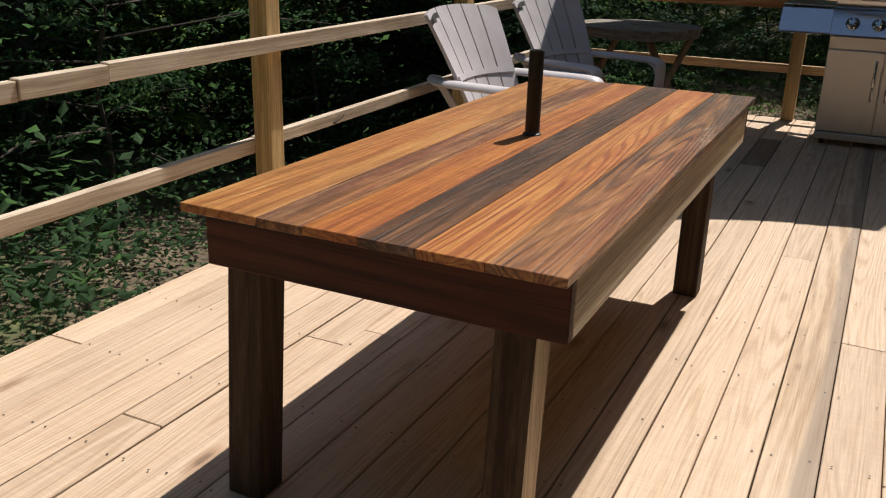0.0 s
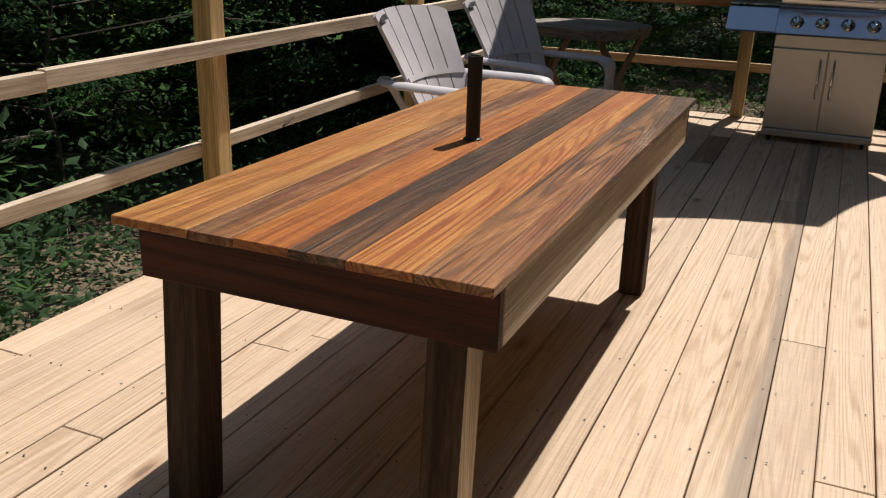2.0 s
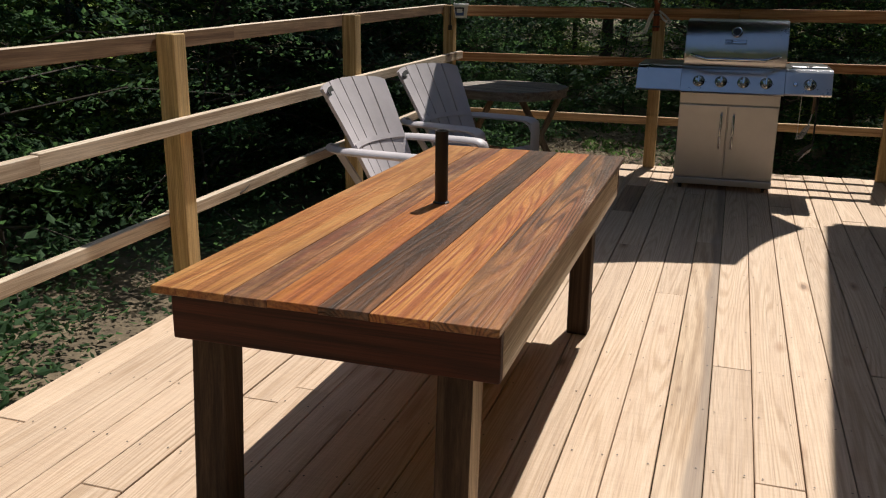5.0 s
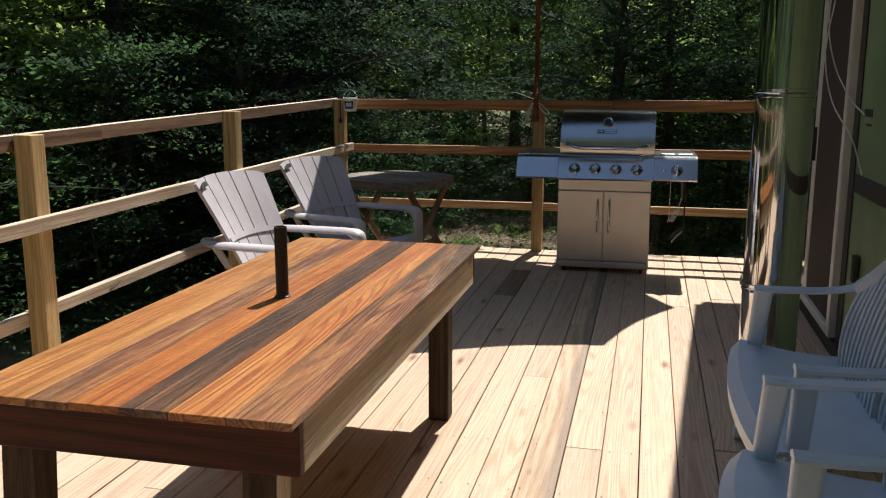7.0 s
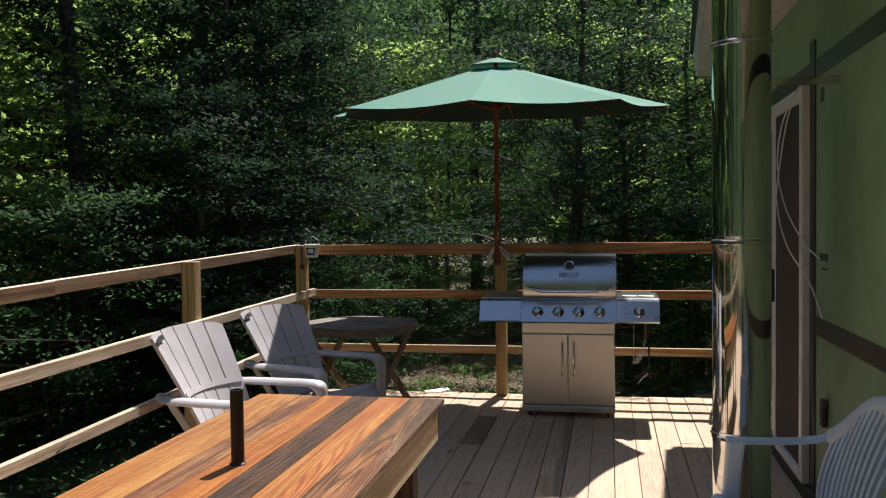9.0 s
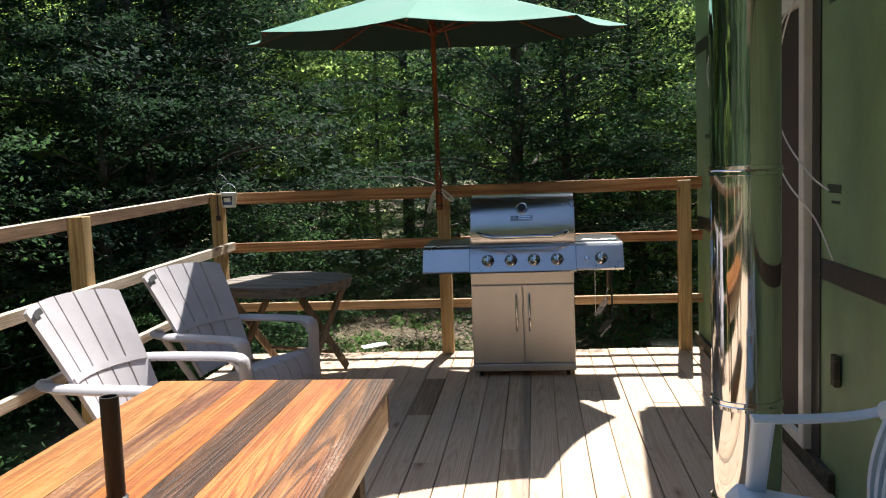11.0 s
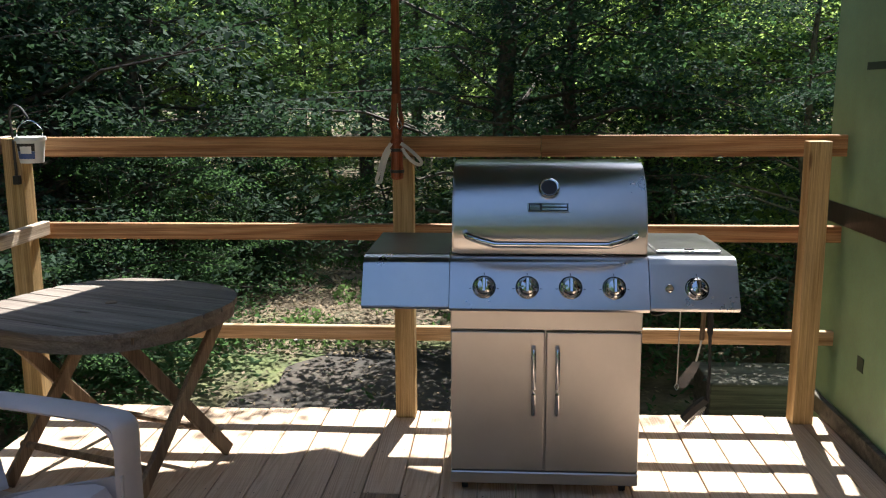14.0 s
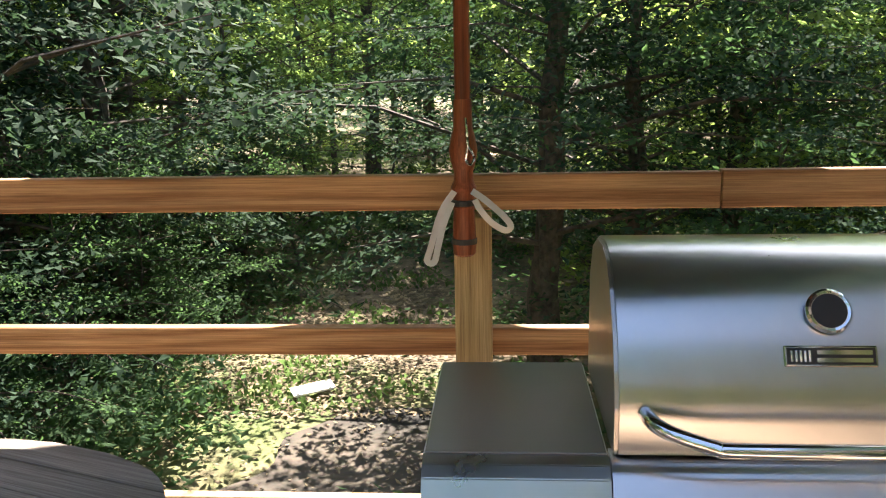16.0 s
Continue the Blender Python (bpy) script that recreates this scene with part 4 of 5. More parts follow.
def build_grill():
    g = thing("gas_grill", "stainless steel gas grill on a two-door cabinet, lid closed", "grill")
    x0, x1, yf, yb = 0.170, 0.848, 6.375, 6.86
    cab = part("cabinet", box(x0, x1, yf + 0.02, yb, 0.085, 0.70, 0.004), STEEL_UP, g)
    part("base_rail", box(x0 - 0.001, x1 + 0.001, yf - 0.001, yb, 0.040, 0.086, 0.004), STEEL_UP, g)
    part("front_band", box(x0, x1, yf + 0.002, yf + 0.02, 0.622, 0.70, 0.003), STEEL_UP, g)
    xm = (x0 + x1) / 2
    for a, b, hx in ((x0 + 0.001, xm - 0.003, xm - 0.042), (xm + 0.003, x1 - 0.001, xm + 0.042)):
        d = part("door", box(a, b, yf, yf + 0.019, 0.092, 0.616, 0.004, 2), STEEL_UP, g)
        part("handle", tube(smooth_line([(hx, yf - 0.002, 0.31), (hx, yf - 0.026, 0.33), (hx, yf - 0.036, 0.435), (hx, yf - 0.026, 0.54), (hx, yf - 0.002, 0.56)]), 0.0085, 12), CHROME, d, "chrome bow handle", smooth=True)
    for x in (x0 + 0.05, x1 - 0.05):
        for y in (yf + 0.05, yb - 0.06):
            caster = part("caster", lathe([(0.008, -0.012), (0.017, -0.011), (0.019, -0.006), (0.019, 0.006), (0.017, 0.011), (0.008, 0.012)], 20, m=pose(x, y, 0.0195, 0, 90, 0)), RUBBER, g)
            part("caster_fork", box(x - 0.017, x + 0.017, y - 0.012, y + 0.012, 0.026, 0.041, 0.002), DARK_STEEL, caster)
    # control panel, sloping out to its lower edge
    panel = [(6.425, 0.884), (6.405, 0.880), (6.385, 0.862), (6.310, 0.716), (6.322, 0.704), (6.46, 0.704), (6.46, 0.884)]
    p = part("control_panel", prism(panel, x0 - 0.001, x1 + 0.012), STEEL, g, smooth=True)
    shelf = [(6.90, 0.884), (6.43, 0.884), (6.405, 0.878), (6.385, 0.862), (6.310, 0.722), (6.318, 0.710), (6.90, 0.710)]
    part("side_shelf", prism(shelf, -0.140, x0 - 0.003, bevel=0.002), STEEL, g, "plain folding side shelf")
    # added sheet over the shelf, dark in place of shade and dim reflections
    part("shelf_top", box(-0.137, x0 - 0.006, 6.432, 6.897, 0.8842, 0.8875, 0.001), STEEL_SHADED, g, "thin added sheet, darkened for shade on the shelf")
    burner = part("side_burner", prism(shelf, x1 + 0.015, 1.165, bevel=0.002), STEEL, g, "side burner with a closed cover")
    part("burner_lid", box(0.90, 1.13, 6.47, 6.86, 0.885, 0.897, 0.004, 2), STEEL, burner)
    part("burner_lid_handle", box(1.0, 1.035, 6.475, 6.485, 0.898, 0.902, 0.001), RUBBER, burner)
    slope = math.degrees(math.atan2(6.385 - 6.310, 0.862 - 0.716))

    def on_panel(x, z, out=0.0):
        y = 6.310 + (z - 0.716) / (0.862 - 0.716) * 0.075
        return Matrix.Translation((x, y, z)) @ pose(0, 0, 0, 90 - slope, 0, 0) @ Matrix.Translation((0, 0, out))

    for x in (0.290, 0.440, 0.590, 0.740, 1.022):
        part("knob", lathe([(0.034, 0.001), (0.035, 0.006), (0.030, 0.010), (0.028, 0.024), (0.022, 0.030), (0.012, 0.033), (0.001, 0.034)], 28, m=on_panel(x, 0.785)), CHROME, p if x < 0.9 else burner, smooth=False)
        part("bezel", lathe([(0.041, 0.0), (0.041, 0.003), (0.038, 0.005), (0.036, 0.001)], 28, m=on_panel(x, 0.785)), DARK_STEEL, p if x < 0.9 else burner)
        part("grip", box(-0.007, 0.007, -0.026, 0.026, 0.029, 0.042, 0.003, m=on_panel(x, 0.785)), CHROME, p if x < 0.9 else burner)
        for a in range(-4, 5):
            if a in (-4, 0, 4):
                part("dial_mark", box(-0.0012, 0.0012, 0.044, 0.052, 0.0004, 0.0012, m=on_panel(x, 0.785) @ pose(0, 0, 0, 0, 0, a * 24)), RUBBER, p if x < 0.9 else burner)
    part("igniter", lathe([(0.016, 0.0), (0.016, 0.006), (0.013, 0.010), (0.011, 0.012)], 20, m=on_panel(0.928, 0.785)), CHROME, burner)
    # lid
    side = [(6.425, 0.888), (6.415, 0.90), (6.413, 0.972), (6.430, 1.03), (6.462, 1.095), (6.505, 1.150), (6.56, 1.187), (6.63, 1.203), (6.72, 1.200), (6.80, 1.17), (6.85, 1.10), (6.86, 0.888)]
    lid = part("lid", prism([tuple(v)[:2] for v in [(p.x, p.y) for p in smooth_line([(a, b, 0) for a, b in side], 3)]], 0.181, 0.854), STEEL, g, smooth=True)
    for xa, xb in ((0.174, 0.181), (0.854, 0.861)):
        part("lid_end", prism([(a + (0.004 if a < 6.6 else -0.004), b - 0.003) for a, b in side], xa, xb, bevel=0.002), STEEL_UP, lid)
    part("handle", tube(smooth_line([(0.222, 6.41, 0.966), (0.232, 6.372, 0.962), (0.262, 6.350, 0.953), (0.315, 6.334, 0.941), (0.345, 6.331, 0.938), (0.52, 6.330, 0.938), (0.695, 6.331, 0.938), (0.725, 6.334, 0.941), (0.778, 6.350, 0.953), (0.808, 6.372, 0.962), (0.818, 6.41, 0.966)]), 0.0125, 14), CHROME, lid, "polished bow handle", smooth=True)
    tilt = 62
    mg = Matrix.Translation((0.517, 6.470, 1.118)) @ pose(0, 0, 0, tilt, 0, 0)
    gauge = part("thermometer", lathe([(0.036, 0.0), (0.037, 0.006), (0.033, 0.010), (0.029, 0.009)], 32, m=mg), CHROME, lid)
    part("dial", lathe([(0.029, 0.0085), (0.028, 0.0092)], 32, m=mg), BLACK, gauge)
    mp = Matrix.Translation((0.514, 6.4385, 1.053)) @ pose(0, 0, 0, 67, 0, 0)
    plate = part("name_plate", box(-0.073, 0.073, -0.017, 0.017, 0.0, 0.005, 0.002, m=mp), CHROME, lid, "small maker's plate")
    part("plate_field", box(-0.069, 0.069, -0.0135, 0.0135, 0.0045, 0.0056, m=mp), BLACK, plate)
    for y in (-0.0062, 0.0062):
        part("plate_bar", box(-0.022, 0.064, y - 0.0035, y + 0.0035, 0.0056, 0.0062, m=mp), CHROME, plate)
    for i in range(5):
        part("plate_bar", box(-0.063 + i * 0.007, -0.0595 + i * 0.007, -0.009, 0.009, 0.0056, 0.0062, m=mp), CHROME, plate)
    part("gas_hose", tube(smooth_line([(0.86, 6.5, 0.70), (0.90, 6.46, 0.665), (0.96, 6.5, 0.672), (0.99, 6.6, 0.70)]), 0.006, 8), RUBBER, g, smooth=True)
    return g


build_grill()


# ---- resin lounge chairs ----
def lounge_chair(label, m, group):
    """A moulded resin chair with a fanned, slotted back. It faces +x."""
    c = thing("lounge_chair", label, "chair", m, group)

    def back_point(s, u):
        # s: 0 at the seat, 1 at the top; u: -1 to 1 across
        half = 0.225 + 0.10 * s
        arch = 0.022 * (1 - u * u) * s - 0.014 * max(0.0, abs(u) - 0.85) / 0.15 * s
        length = (0.672 + arch) * s
        return Vector((-0.13 - 0.42 * length - 0.03 * s * s + 0.055 * u * u, u * half, 0.265 + 0.91 * length))

    for i in range(5):
        u0, u1 = -1 + i * 0.4 + (0.018 if i else 0), -1 + (i + 1) * 0.4 - (0.018 if i < 4 else 0)
        grid = [[back_point(0.06 + 0.94 * j / 14, u0 + (u1 - u0) * k / 4) for k in range(5)] for j in range(15)]
        part("back_slat", slab(grid, 0.018), PLASTIC_GREY, c, smooth=True)
    for s, tall in ((0.13, 0.055), (0.47, 0.022)):
        # webs that bridge the slots
        grid = [[back_point(s + d, -0.97 + 1.94 * k / 16) - Vector((0.004, 0, 0.002)) for k in range(17)] for d in (-tall, tall)]
        part("back_brace", slab(grid, 0.012), PLASTIC_GREY, c, smooth=True)
    part("maker_tag", slab([[back_point(s, u) + Vector((0.014, 0, 0.006)) for u in (-0.97, -0.84, -0.70)] for s in (0.925, 0.965)], 0.003), RUBBER, c, "small dark tag near the top")

    def seat_point(s, u):
        # a scooped seat that rolls over its front edge
        t = max(0.0, s - 0.80) / 0.20
        return Vector((-0.17 + 0.50 * s - 0.02 * t * t, u * (0.222 + 0.045 * s), 0.240 + 0.135 * min(s, 0.9) + 0.02 * math.sin(math.pi * s) * u * u - 0.135 * t * t))
    for i in range(5):
        u0, u1 = -1 + i * 0.4 + (0.010 if i else 0), -1 + (i + 1) * 0.4 - (0.010 if i < 4 else 0)
        grid = [[seat_point(j / 14, u0 + (u1 - u0) * k / 3) for k in range(4)] for j in range(15)]
        part("seat_slat", slab(grid, 0.016), PLASTIC_GREY, c, smooth=True)
    part("seat_apron", slab([[seat_point(s, -1 + 2 * k / 8) - Vector((0.012, 0, d)) for k in range(9)] for s, d in ((0.93, 0.0), (0.985, 0.012), (1.0, 0.06))], 0.012), PLASTIC_GREY, c, smooth=True)
    for s in (-1, 1):
        # the arm flows out of the back, runs level, and turns down into the front leg
        line = smooth_line([(-0.385, s * 0.272, 0.560), (-0.340, s * 0.292, 0.548), (-0.20, s * 0.320, 0.552), (0.06, s * 0.328, 0.556), (0.215, s * 0.328, 0.556), (0.275, s * 0.328, 0.543), (0.300, s * 0.328, 0.500), (0.300, s * 0.326, 0.36), (0.308, s * 0.324, 0.20), (0.322, s * 0.322, 0.003)], 5)
        grid = []
        for i, p in enumerate(line):
            way = (line[min(i + 1, len(line) - 1)] - line[max(i - 1, 0)]).normalized()
            normal = Vector((-way.z, 0, way.x)).normalized() if abs(way.x) + abs(way.z) > 0.01 else Vector((0, 0, 1))
            wide = 0.030 + 0.022 * min(1.0, i / 10) - 0.008 * max(0.0, (i - 35) / 10)
            grid.append([p + Vector((0, w * wide, 0)) - normal * 0.020 * abs(w) ** 4 for w in (-1, -0.86, -0.5, 0, 0.5, 0.86, 1)])
        part("armrest", slab(grid, 0.024), PLASTIC_GREY, c, smooth=True)
        # gusset under the front of the arm, and the wing where arm meets back
        for y in (s * 0.296, s * 0.352):
            part("arm_gusset", slab([[(0.17, y, 0.530), (0.23, y, 0.524), (0.282, y, 0.500)], [(0.215, y, 0.520), (0.25, y, 0.500), (0.280, y, 0.440)]], 0.010), PLASTIC_GREY, c)
        b = box(-0.035, 0.035, -0.024, 0.024, 0, 0.27, 0.010, 2)
        for v in b.verts:
            k = v.co.z / 0.27
            v.co = Vector((-0.14 - 0.24 * (1 - k) + v.co.x, s * (0.24 + 0.03 * (1 - k)) + v.co.y, 0.001 + v.co.z))
        part("rear_leg", b, PLASTIC_GREY, c)
        # skirt along the side of the seat, from the back to the front leg
        rows = []
        for j in range(9):
            x = -0.19 + 0.485 * j / 8
            top = 0.258 + 0.135 * (x + 0.17) / 0.5
            rows.append([(x, s * (0.236 + 0.062 * (j / 8)), top - d) for d in (0.0, 0.05, 0.095 - 0.03 * math.sin(math.pi * j / 8))])
        part("side_skirt", slab(rows, 0.014), PLASTIC_GREY, c, smooth=True)
        rows = [[(-0.18 - 0.20 * k / 5 + d, s * (0.232 + 0.048 * k / 5), 0.26 + 0.30 * k / 5) for d in (0.0, 0.05)] for k in range(6)]
        part("back_wing", slab(rows, 0.014), PLASTIC_GREY, c, smooth=True)
    return c


lounge_chair("taupe resin lounge chair with a slatted back, in full sun", pose(-1.14, 4.40, 0, 0, 0, -9), "lounge chairs")
lounge_chair("taupe resin lounge chair with a slatted back, half in shade", pose(-1.10, 5.46, 0, 0, 0, -19), "lounge chairs")


# ---- folding side table ----
def side_table(m):
    t = thing("side_table", "weathered wooden folding table with an eight-sided slatted top", "table", m)
    half_x, half_y, top = 0.435, 0.435, 0.675
    # slats run along local x; their ends follow the eight-sided outline
    n, w = 8, 2 * half_y / 8

    def reach(y):
        # a rounded square, between a circle and a square
        return half_x * max(0.0, 1 - (min(1.0, abs(y) / half_y)) ** 2.5) ** (1 / 2.5)

    for i in range(n):
        y0, y1 = -half_y + i * w + 0.003, -half_y + (i + 1) * w - 0.003
        steps = [y0 + (y1 - y0) * k / 5 for k in range(6)]
        outline = [(reach(y), y) for y in steps] + [(-reach(y), y) for y in reversed(steps)]
        outline = [p for k, p in enumerate(outline) if k == 0 or (Vector(p) - Vector(outline[k - 1])).length > 0.004]
        bm = bmesh.new()
        low = [bm.verts.new((x, y, top - 0.022)) for x, y in outline]
        high = [bm.verts.new((x, y, top)) for x, y in outline]
        bm.faces.new(low[::-1])
        bm.faces.new(high)
        for k in range(len(outline)):
            bm.faces.new((low[k], low[(k + 1) % len(outline)], high[(k + 1) % len(outline)], high[k]))
        bmesh.ops.bevel(bm, geom=bm.edges[:], offset=0.003, segments=1, affect="EDGES")
        part("top_slat", bm, TEAK, t)
    ring = []
    for k in range(48):
        a = 2 * math.pi * k / 48
        size = (abs(math.cos(a)) ** 2.5 + abs(math.sin(a)) ** 2.5) ** (-1 / 2.5)
        ring.append(Vector((half_x * size * math.cos(a), half_y * size * math.sin(a), 0)) * 0.972)
    ring.append(ring[0])
    part("rim_board", slab([[p + Vector((0, 0, top - z)) for p in ring] for z in (0.0225, 0.068)], 0.018), TEAK, t, smooth=True)
    part("cap", lathe([(0.022, top + 0.001), (0.022, top + 0.004), (0.018, top + 0.006)], 16), TEAK_LEG, t)
    for x in (-0.30, 0.30):
        for s in (-1, 1):
            a, b = Vector((x + 0.022 * s, -0.30 * s, 0.014)), Vector((x + 0.022 * s, 0.27 * s, top - 0.03))
            way = b - a
            turn = math.degrees(math.atan2(way.z, way.y))
            part("leg", box(-0.011, 0.011, -way.length / 2, way.length / 2, -0.028, 0.028, 0.004, m=Matrix.Translation((a + b) / 2) @ pose(0, 0, 0, turn, 0, 0)), TEAK_LEG, t)
    for s in (-1, 1):
        part("stretcher", tube([(-0.30, s * 0.20, 0.14), (0.30, s * 0.20, 0.14)], 0.014, 10), TEAK_LEG, t)
        part("top_batten", box(-0.36, 0.36, s * 0.26 - 0.02, s * 0.26 + 0.02, top - 0.05, top - 0.021, 0.003), TEAK_LEG, t)
    return t


side_table(pose(-1.125, 6.50, 0, 0, 0, -20))


# ---- white resin garden seats ----
def garden_seat(label, m, half, slats, group):
    """A moulded white seat with arms and an arched, slatted back. It faces -x; half: half the width between the arms."""
    c = thing("garden_chair", label, "chair", m, group)
    rows = []
    for j in range(13):
        s = j / 12
        x = -0.07 + 0.40 * s
        z = 0.43 - 0.035 * math.sin(s * math.pi * 0.8) - (0.05 * (1 - s / 0.12) ** 2 if s < 0.12 else 0)
        wide = half + 0.085 - 0.125 * s + 0.02 * math.sin(math.pi * s)
        rows.append([(x - 0.05 * (1 - (k / 8 - 1) ** 2) * (1 - s) + 0.005 * (1 - s), (k / 8 - 1) * wide, z) for k in range(17)])
    part("seat", slab(rows, 0.014), PLASTIC_WHITE, c, smooth=True)
    part("seat_skirt", slab([[(r[0] + 0.004, r[1] * 0.99, r[2] - d) for r in rows[0]] for d in (0.01, 0.05)], 0.01), PLASTIC_WHITE, c, smooth=True)

    def back_top(u):
        return 0.665 + 0.215 * max(0.0, math.cos(u * math.pi / 2)) ** 1.3
    for i in range(slats):
        u = -0.93 + 1.86 * (i + 0.5) / slats
        w = 0.55 * 1.72 / slats
        grid = []
        for j in range(8):
            s = j / 7
            z = 0.40 + (back_top(u) - 0.40) * s
            x = 0.29 + 0.03 * s + 0.10 * s ** 2 - 0.07 * u * u * s
            spread = 0.86 + 0.14 * s
            grid.append([(x, (u + d) * half * spread, z) for d in (-w / 2, w / 2)])
        part("back_slat", slab(grid, 0.013), PLASTIC_WHITE, c, smooth=True)
    arch = [(0.42 - 0.07 * u * u, u * half, back_top(u) - 0.005) for u in [(-1 + 2 * k / 20) * 0.93 for k in range(21)]]
    part("back_rim", tube(arch, 0.024, 10, flat=1.3), PLASTIC_WHITE, c, smooth=True)
    for s in (-1, 1):
        line = smooth_line([(0.36, s * half * 0.95, 0.69), (0.29, s * (half + 0.01), 0.665), (0.2, s * (half + 0.02), 0.655), (0.06, s * (half + 0.022), 0.652), (0.0, s * (half + 0.02), 0.655)], 5)
        grid = [[p + Vector((0, w * 0.03, -0.018 * abs(w) ** 4)) for w in (-1, -0.85, 0, 0.85, 1)] for p in line]
        part("armrest", slab(grid, 0.016), PLASTIC_WHITE, c, smooth=True)
        b = box(-0.027, 0.027, -0.02, 0.02, 0, 0.648, 0.009, 2)
        for v in b.verts:
            k = v.co.z / 0.648
            v.co = Vector((0.035 + v.co.x * (0.75 + 0.5 * k) - 0.05 * (1 - k), s * (half + 0.02 + 0.075 * (1 - k)) + v.co.y, 0.002 + v.co.z))
        part("front_leg", b, PLASTIC_WHITE, c)
        b = box(-0.024, 0.024, -0.02, 0.02, 0, 0.70, 0.009, 2)
        for v in b.verts:
            k = v.co.z / 0.70
            v.co = Vector((0.39 + v.co.x + 0.09 * (1 - k), s * (half * 0.93 + 0.05 * (1 - k)) + v.co.y, 0.002 + v.co.z))
        part("rear_leg", b, PLASTIC_WHITE, c)
    return c


garden_seat("wide white resin garden seat with a slatted back against the wall", pose(1.235, 2.78, 0), 0.47, 17, "white garden seats")
garden_seat("white resin garden armchair with a slatted back", pose(1.14, 1.92, 0), 0.225, 9, "white garden seats")


# ---- umbrella ----
def umbrella():
    u = thing("patio_umbrella", "open dark-green patio umbrella on a varnished wooden pole", "umbrella", pose(-0.094, 7.068, 0))
    part("pole", lathe([(0.018, 1.44), (0.018, 2.79)], 16), MAHOGANY, u, smooth=True)
    part("pole_base", lathe([(0.020, 1.09), (0.026, 1.095), (0.028, 1.12), (0.026, 1.16), (0.024, 1.20), (0.026, 1.205), (0.024, 1.21), (0.025, 1.235), (0.030, 1.25), (0.023, 1.265), (0.022, 1.285), (0.029, 1.31), (0.033, 1.335), (0.028, 1.365), (0.022, 1.385), (0.020, 1.45)], 20), MAHOGANY, u, "turned lower end of the pole", smooth=True)
    for z in (1.125, 1.215):
        part("band", lathe([(0.030, z - 0.006), (0.030, z + 0.006), (0.026, z + 0.007)], 20), BLACK, u)
    head = thing("canopy", "", "", Matrix.Translation((0, 0, 2.358)) @ pose(0, 0, 0, 3.8, 0.1, 0))
    head.parent = u
    R, H = 1.39, 0.385
    rim = [Vector((R * math.sin(k * math.pi / 4), -R * math.cos(k * math.pi / 4), 0)) for k in range(8)]
    for k in range(8):
        a, b, n = rim[k], rim[(k + 1) % 8], 10
        grid = []
        for j in range(n + 1):
            s = 0.12 + 0.88 * j / n
            row = []
            for i in range(7):
                v = i / 6
                p = a.lerp(b, v) * s
                sag = 0.05 * math.sin(math.pi * v) * s
                p = p * (1 - 0.035 * math.sin(math.pi * v) * s)
                row.append((p.x, p.y, H * (1 - s) ** 1.04 - sag * 0.5))
            grid.append(row)
        bm = bmesh.new()
        rows = [[bm.verts.new(p) for p in r] for r in grid]
        for r0, r1 in zip(rows, rows[1:]):
            for i in range(6):
                bm.faces.new((r0[i], r0[i + 1], r1[i + 1], r1[i]))
        panel = part("canopy_panel", bm, CANVAS, head, smooth=True)
        # second layer just below the panel, painted dark for the canopy's shade
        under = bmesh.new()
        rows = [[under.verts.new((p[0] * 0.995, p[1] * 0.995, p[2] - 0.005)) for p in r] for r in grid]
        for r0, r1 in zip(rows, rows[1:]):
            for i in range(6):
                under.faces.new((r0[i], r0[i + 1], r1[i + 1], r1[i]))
        part("lining", under, CANVAS_SHADED, panel, "added underside layer with its shade painted dark green", smooth=True)
        tip = rim[k]
        part("rib", tube([(tip.x * 0.05, tip.y * 0.05, H - 0.05), (tip.x * 0.98, tip.y * 0.98, -0.012)], 0.009, 6), MAHOGANY, head)
        part("strut", tube([(tip.x * 0.03, tip.y * 0.03, 0.02), (tip.x * 0.5, tip.y * 0.5, H * 0.5 - 0.03)], 0.008, 6), MAHOGANY, head)
    bm = bmesh.new()
    ring = [bm.verts.new((p.x * 0.165, p.y * 0.165, H * 0.90 + 0.022)) for p in rim]
    apex = bm.verts.new((0, 0, H + 0.05))
    for k in range(8):
        bm.faces.new((ring[k], ring[(k + 1) % 8], apex))
    part("vent_cap", bm, CANVAS, head)
    part("runner", lathe([(0.03, -0.01), (0.034, 0.0), (0.034, 0.05), (0.03, 0.06)], 16), MAHOGANY, head)
    part("finial", lathe([(0.012, H + 0.04), (0.02, H + 0.06), (0.016, H + 0.085), (0.004, H + 0.10)], 12), MAHOGANY, head)
    clip = part("snap_clip", tube(smooth_line([(0.008, -0.035, 1.41), (0.010, -0.038, 1.385), (0.012, -0.038, 1.35), (0.02, -0.036, 1.335), (0.026, -0.036, 1.32), (0.018, -0.036, 1.305), (0.008, -0.036, 1.315), (0.012, -0.038, 1.345)]), 0.003, 6), CHROME, u, "steel snap clip", smooth=True)
    for pts in ([(-0.02, -0.03, 1.245), (-0.05, -0.035, 1.20), (-0.075, -0.036, 1.12), (-0.085, -0.036, 1.085), (-0.068, -0.036, 1.082), (-0.058, -0.036, 1.12), (-0.045, -0.035, 1.17), (-0.025, -0.033, 1.22)],
                [(0.02, -0.03, 1.245), (0.05, -0.035, 1.225), (0.09, -0.038, 1.19), (0.108, -0.038, 1.165), (0.095, -0.038, 1.155), (0.065, -0.037, 1.172), (0.04, -0.035, 1.20), (0.026, -0.033, 1.225)]):
        line = smooth_line(pts, 4)
        grid = []
        for i, p in enumerate(line):
            way = line[min(i + 1, len(line) - 1)] - line[max(i - 1, 0)]
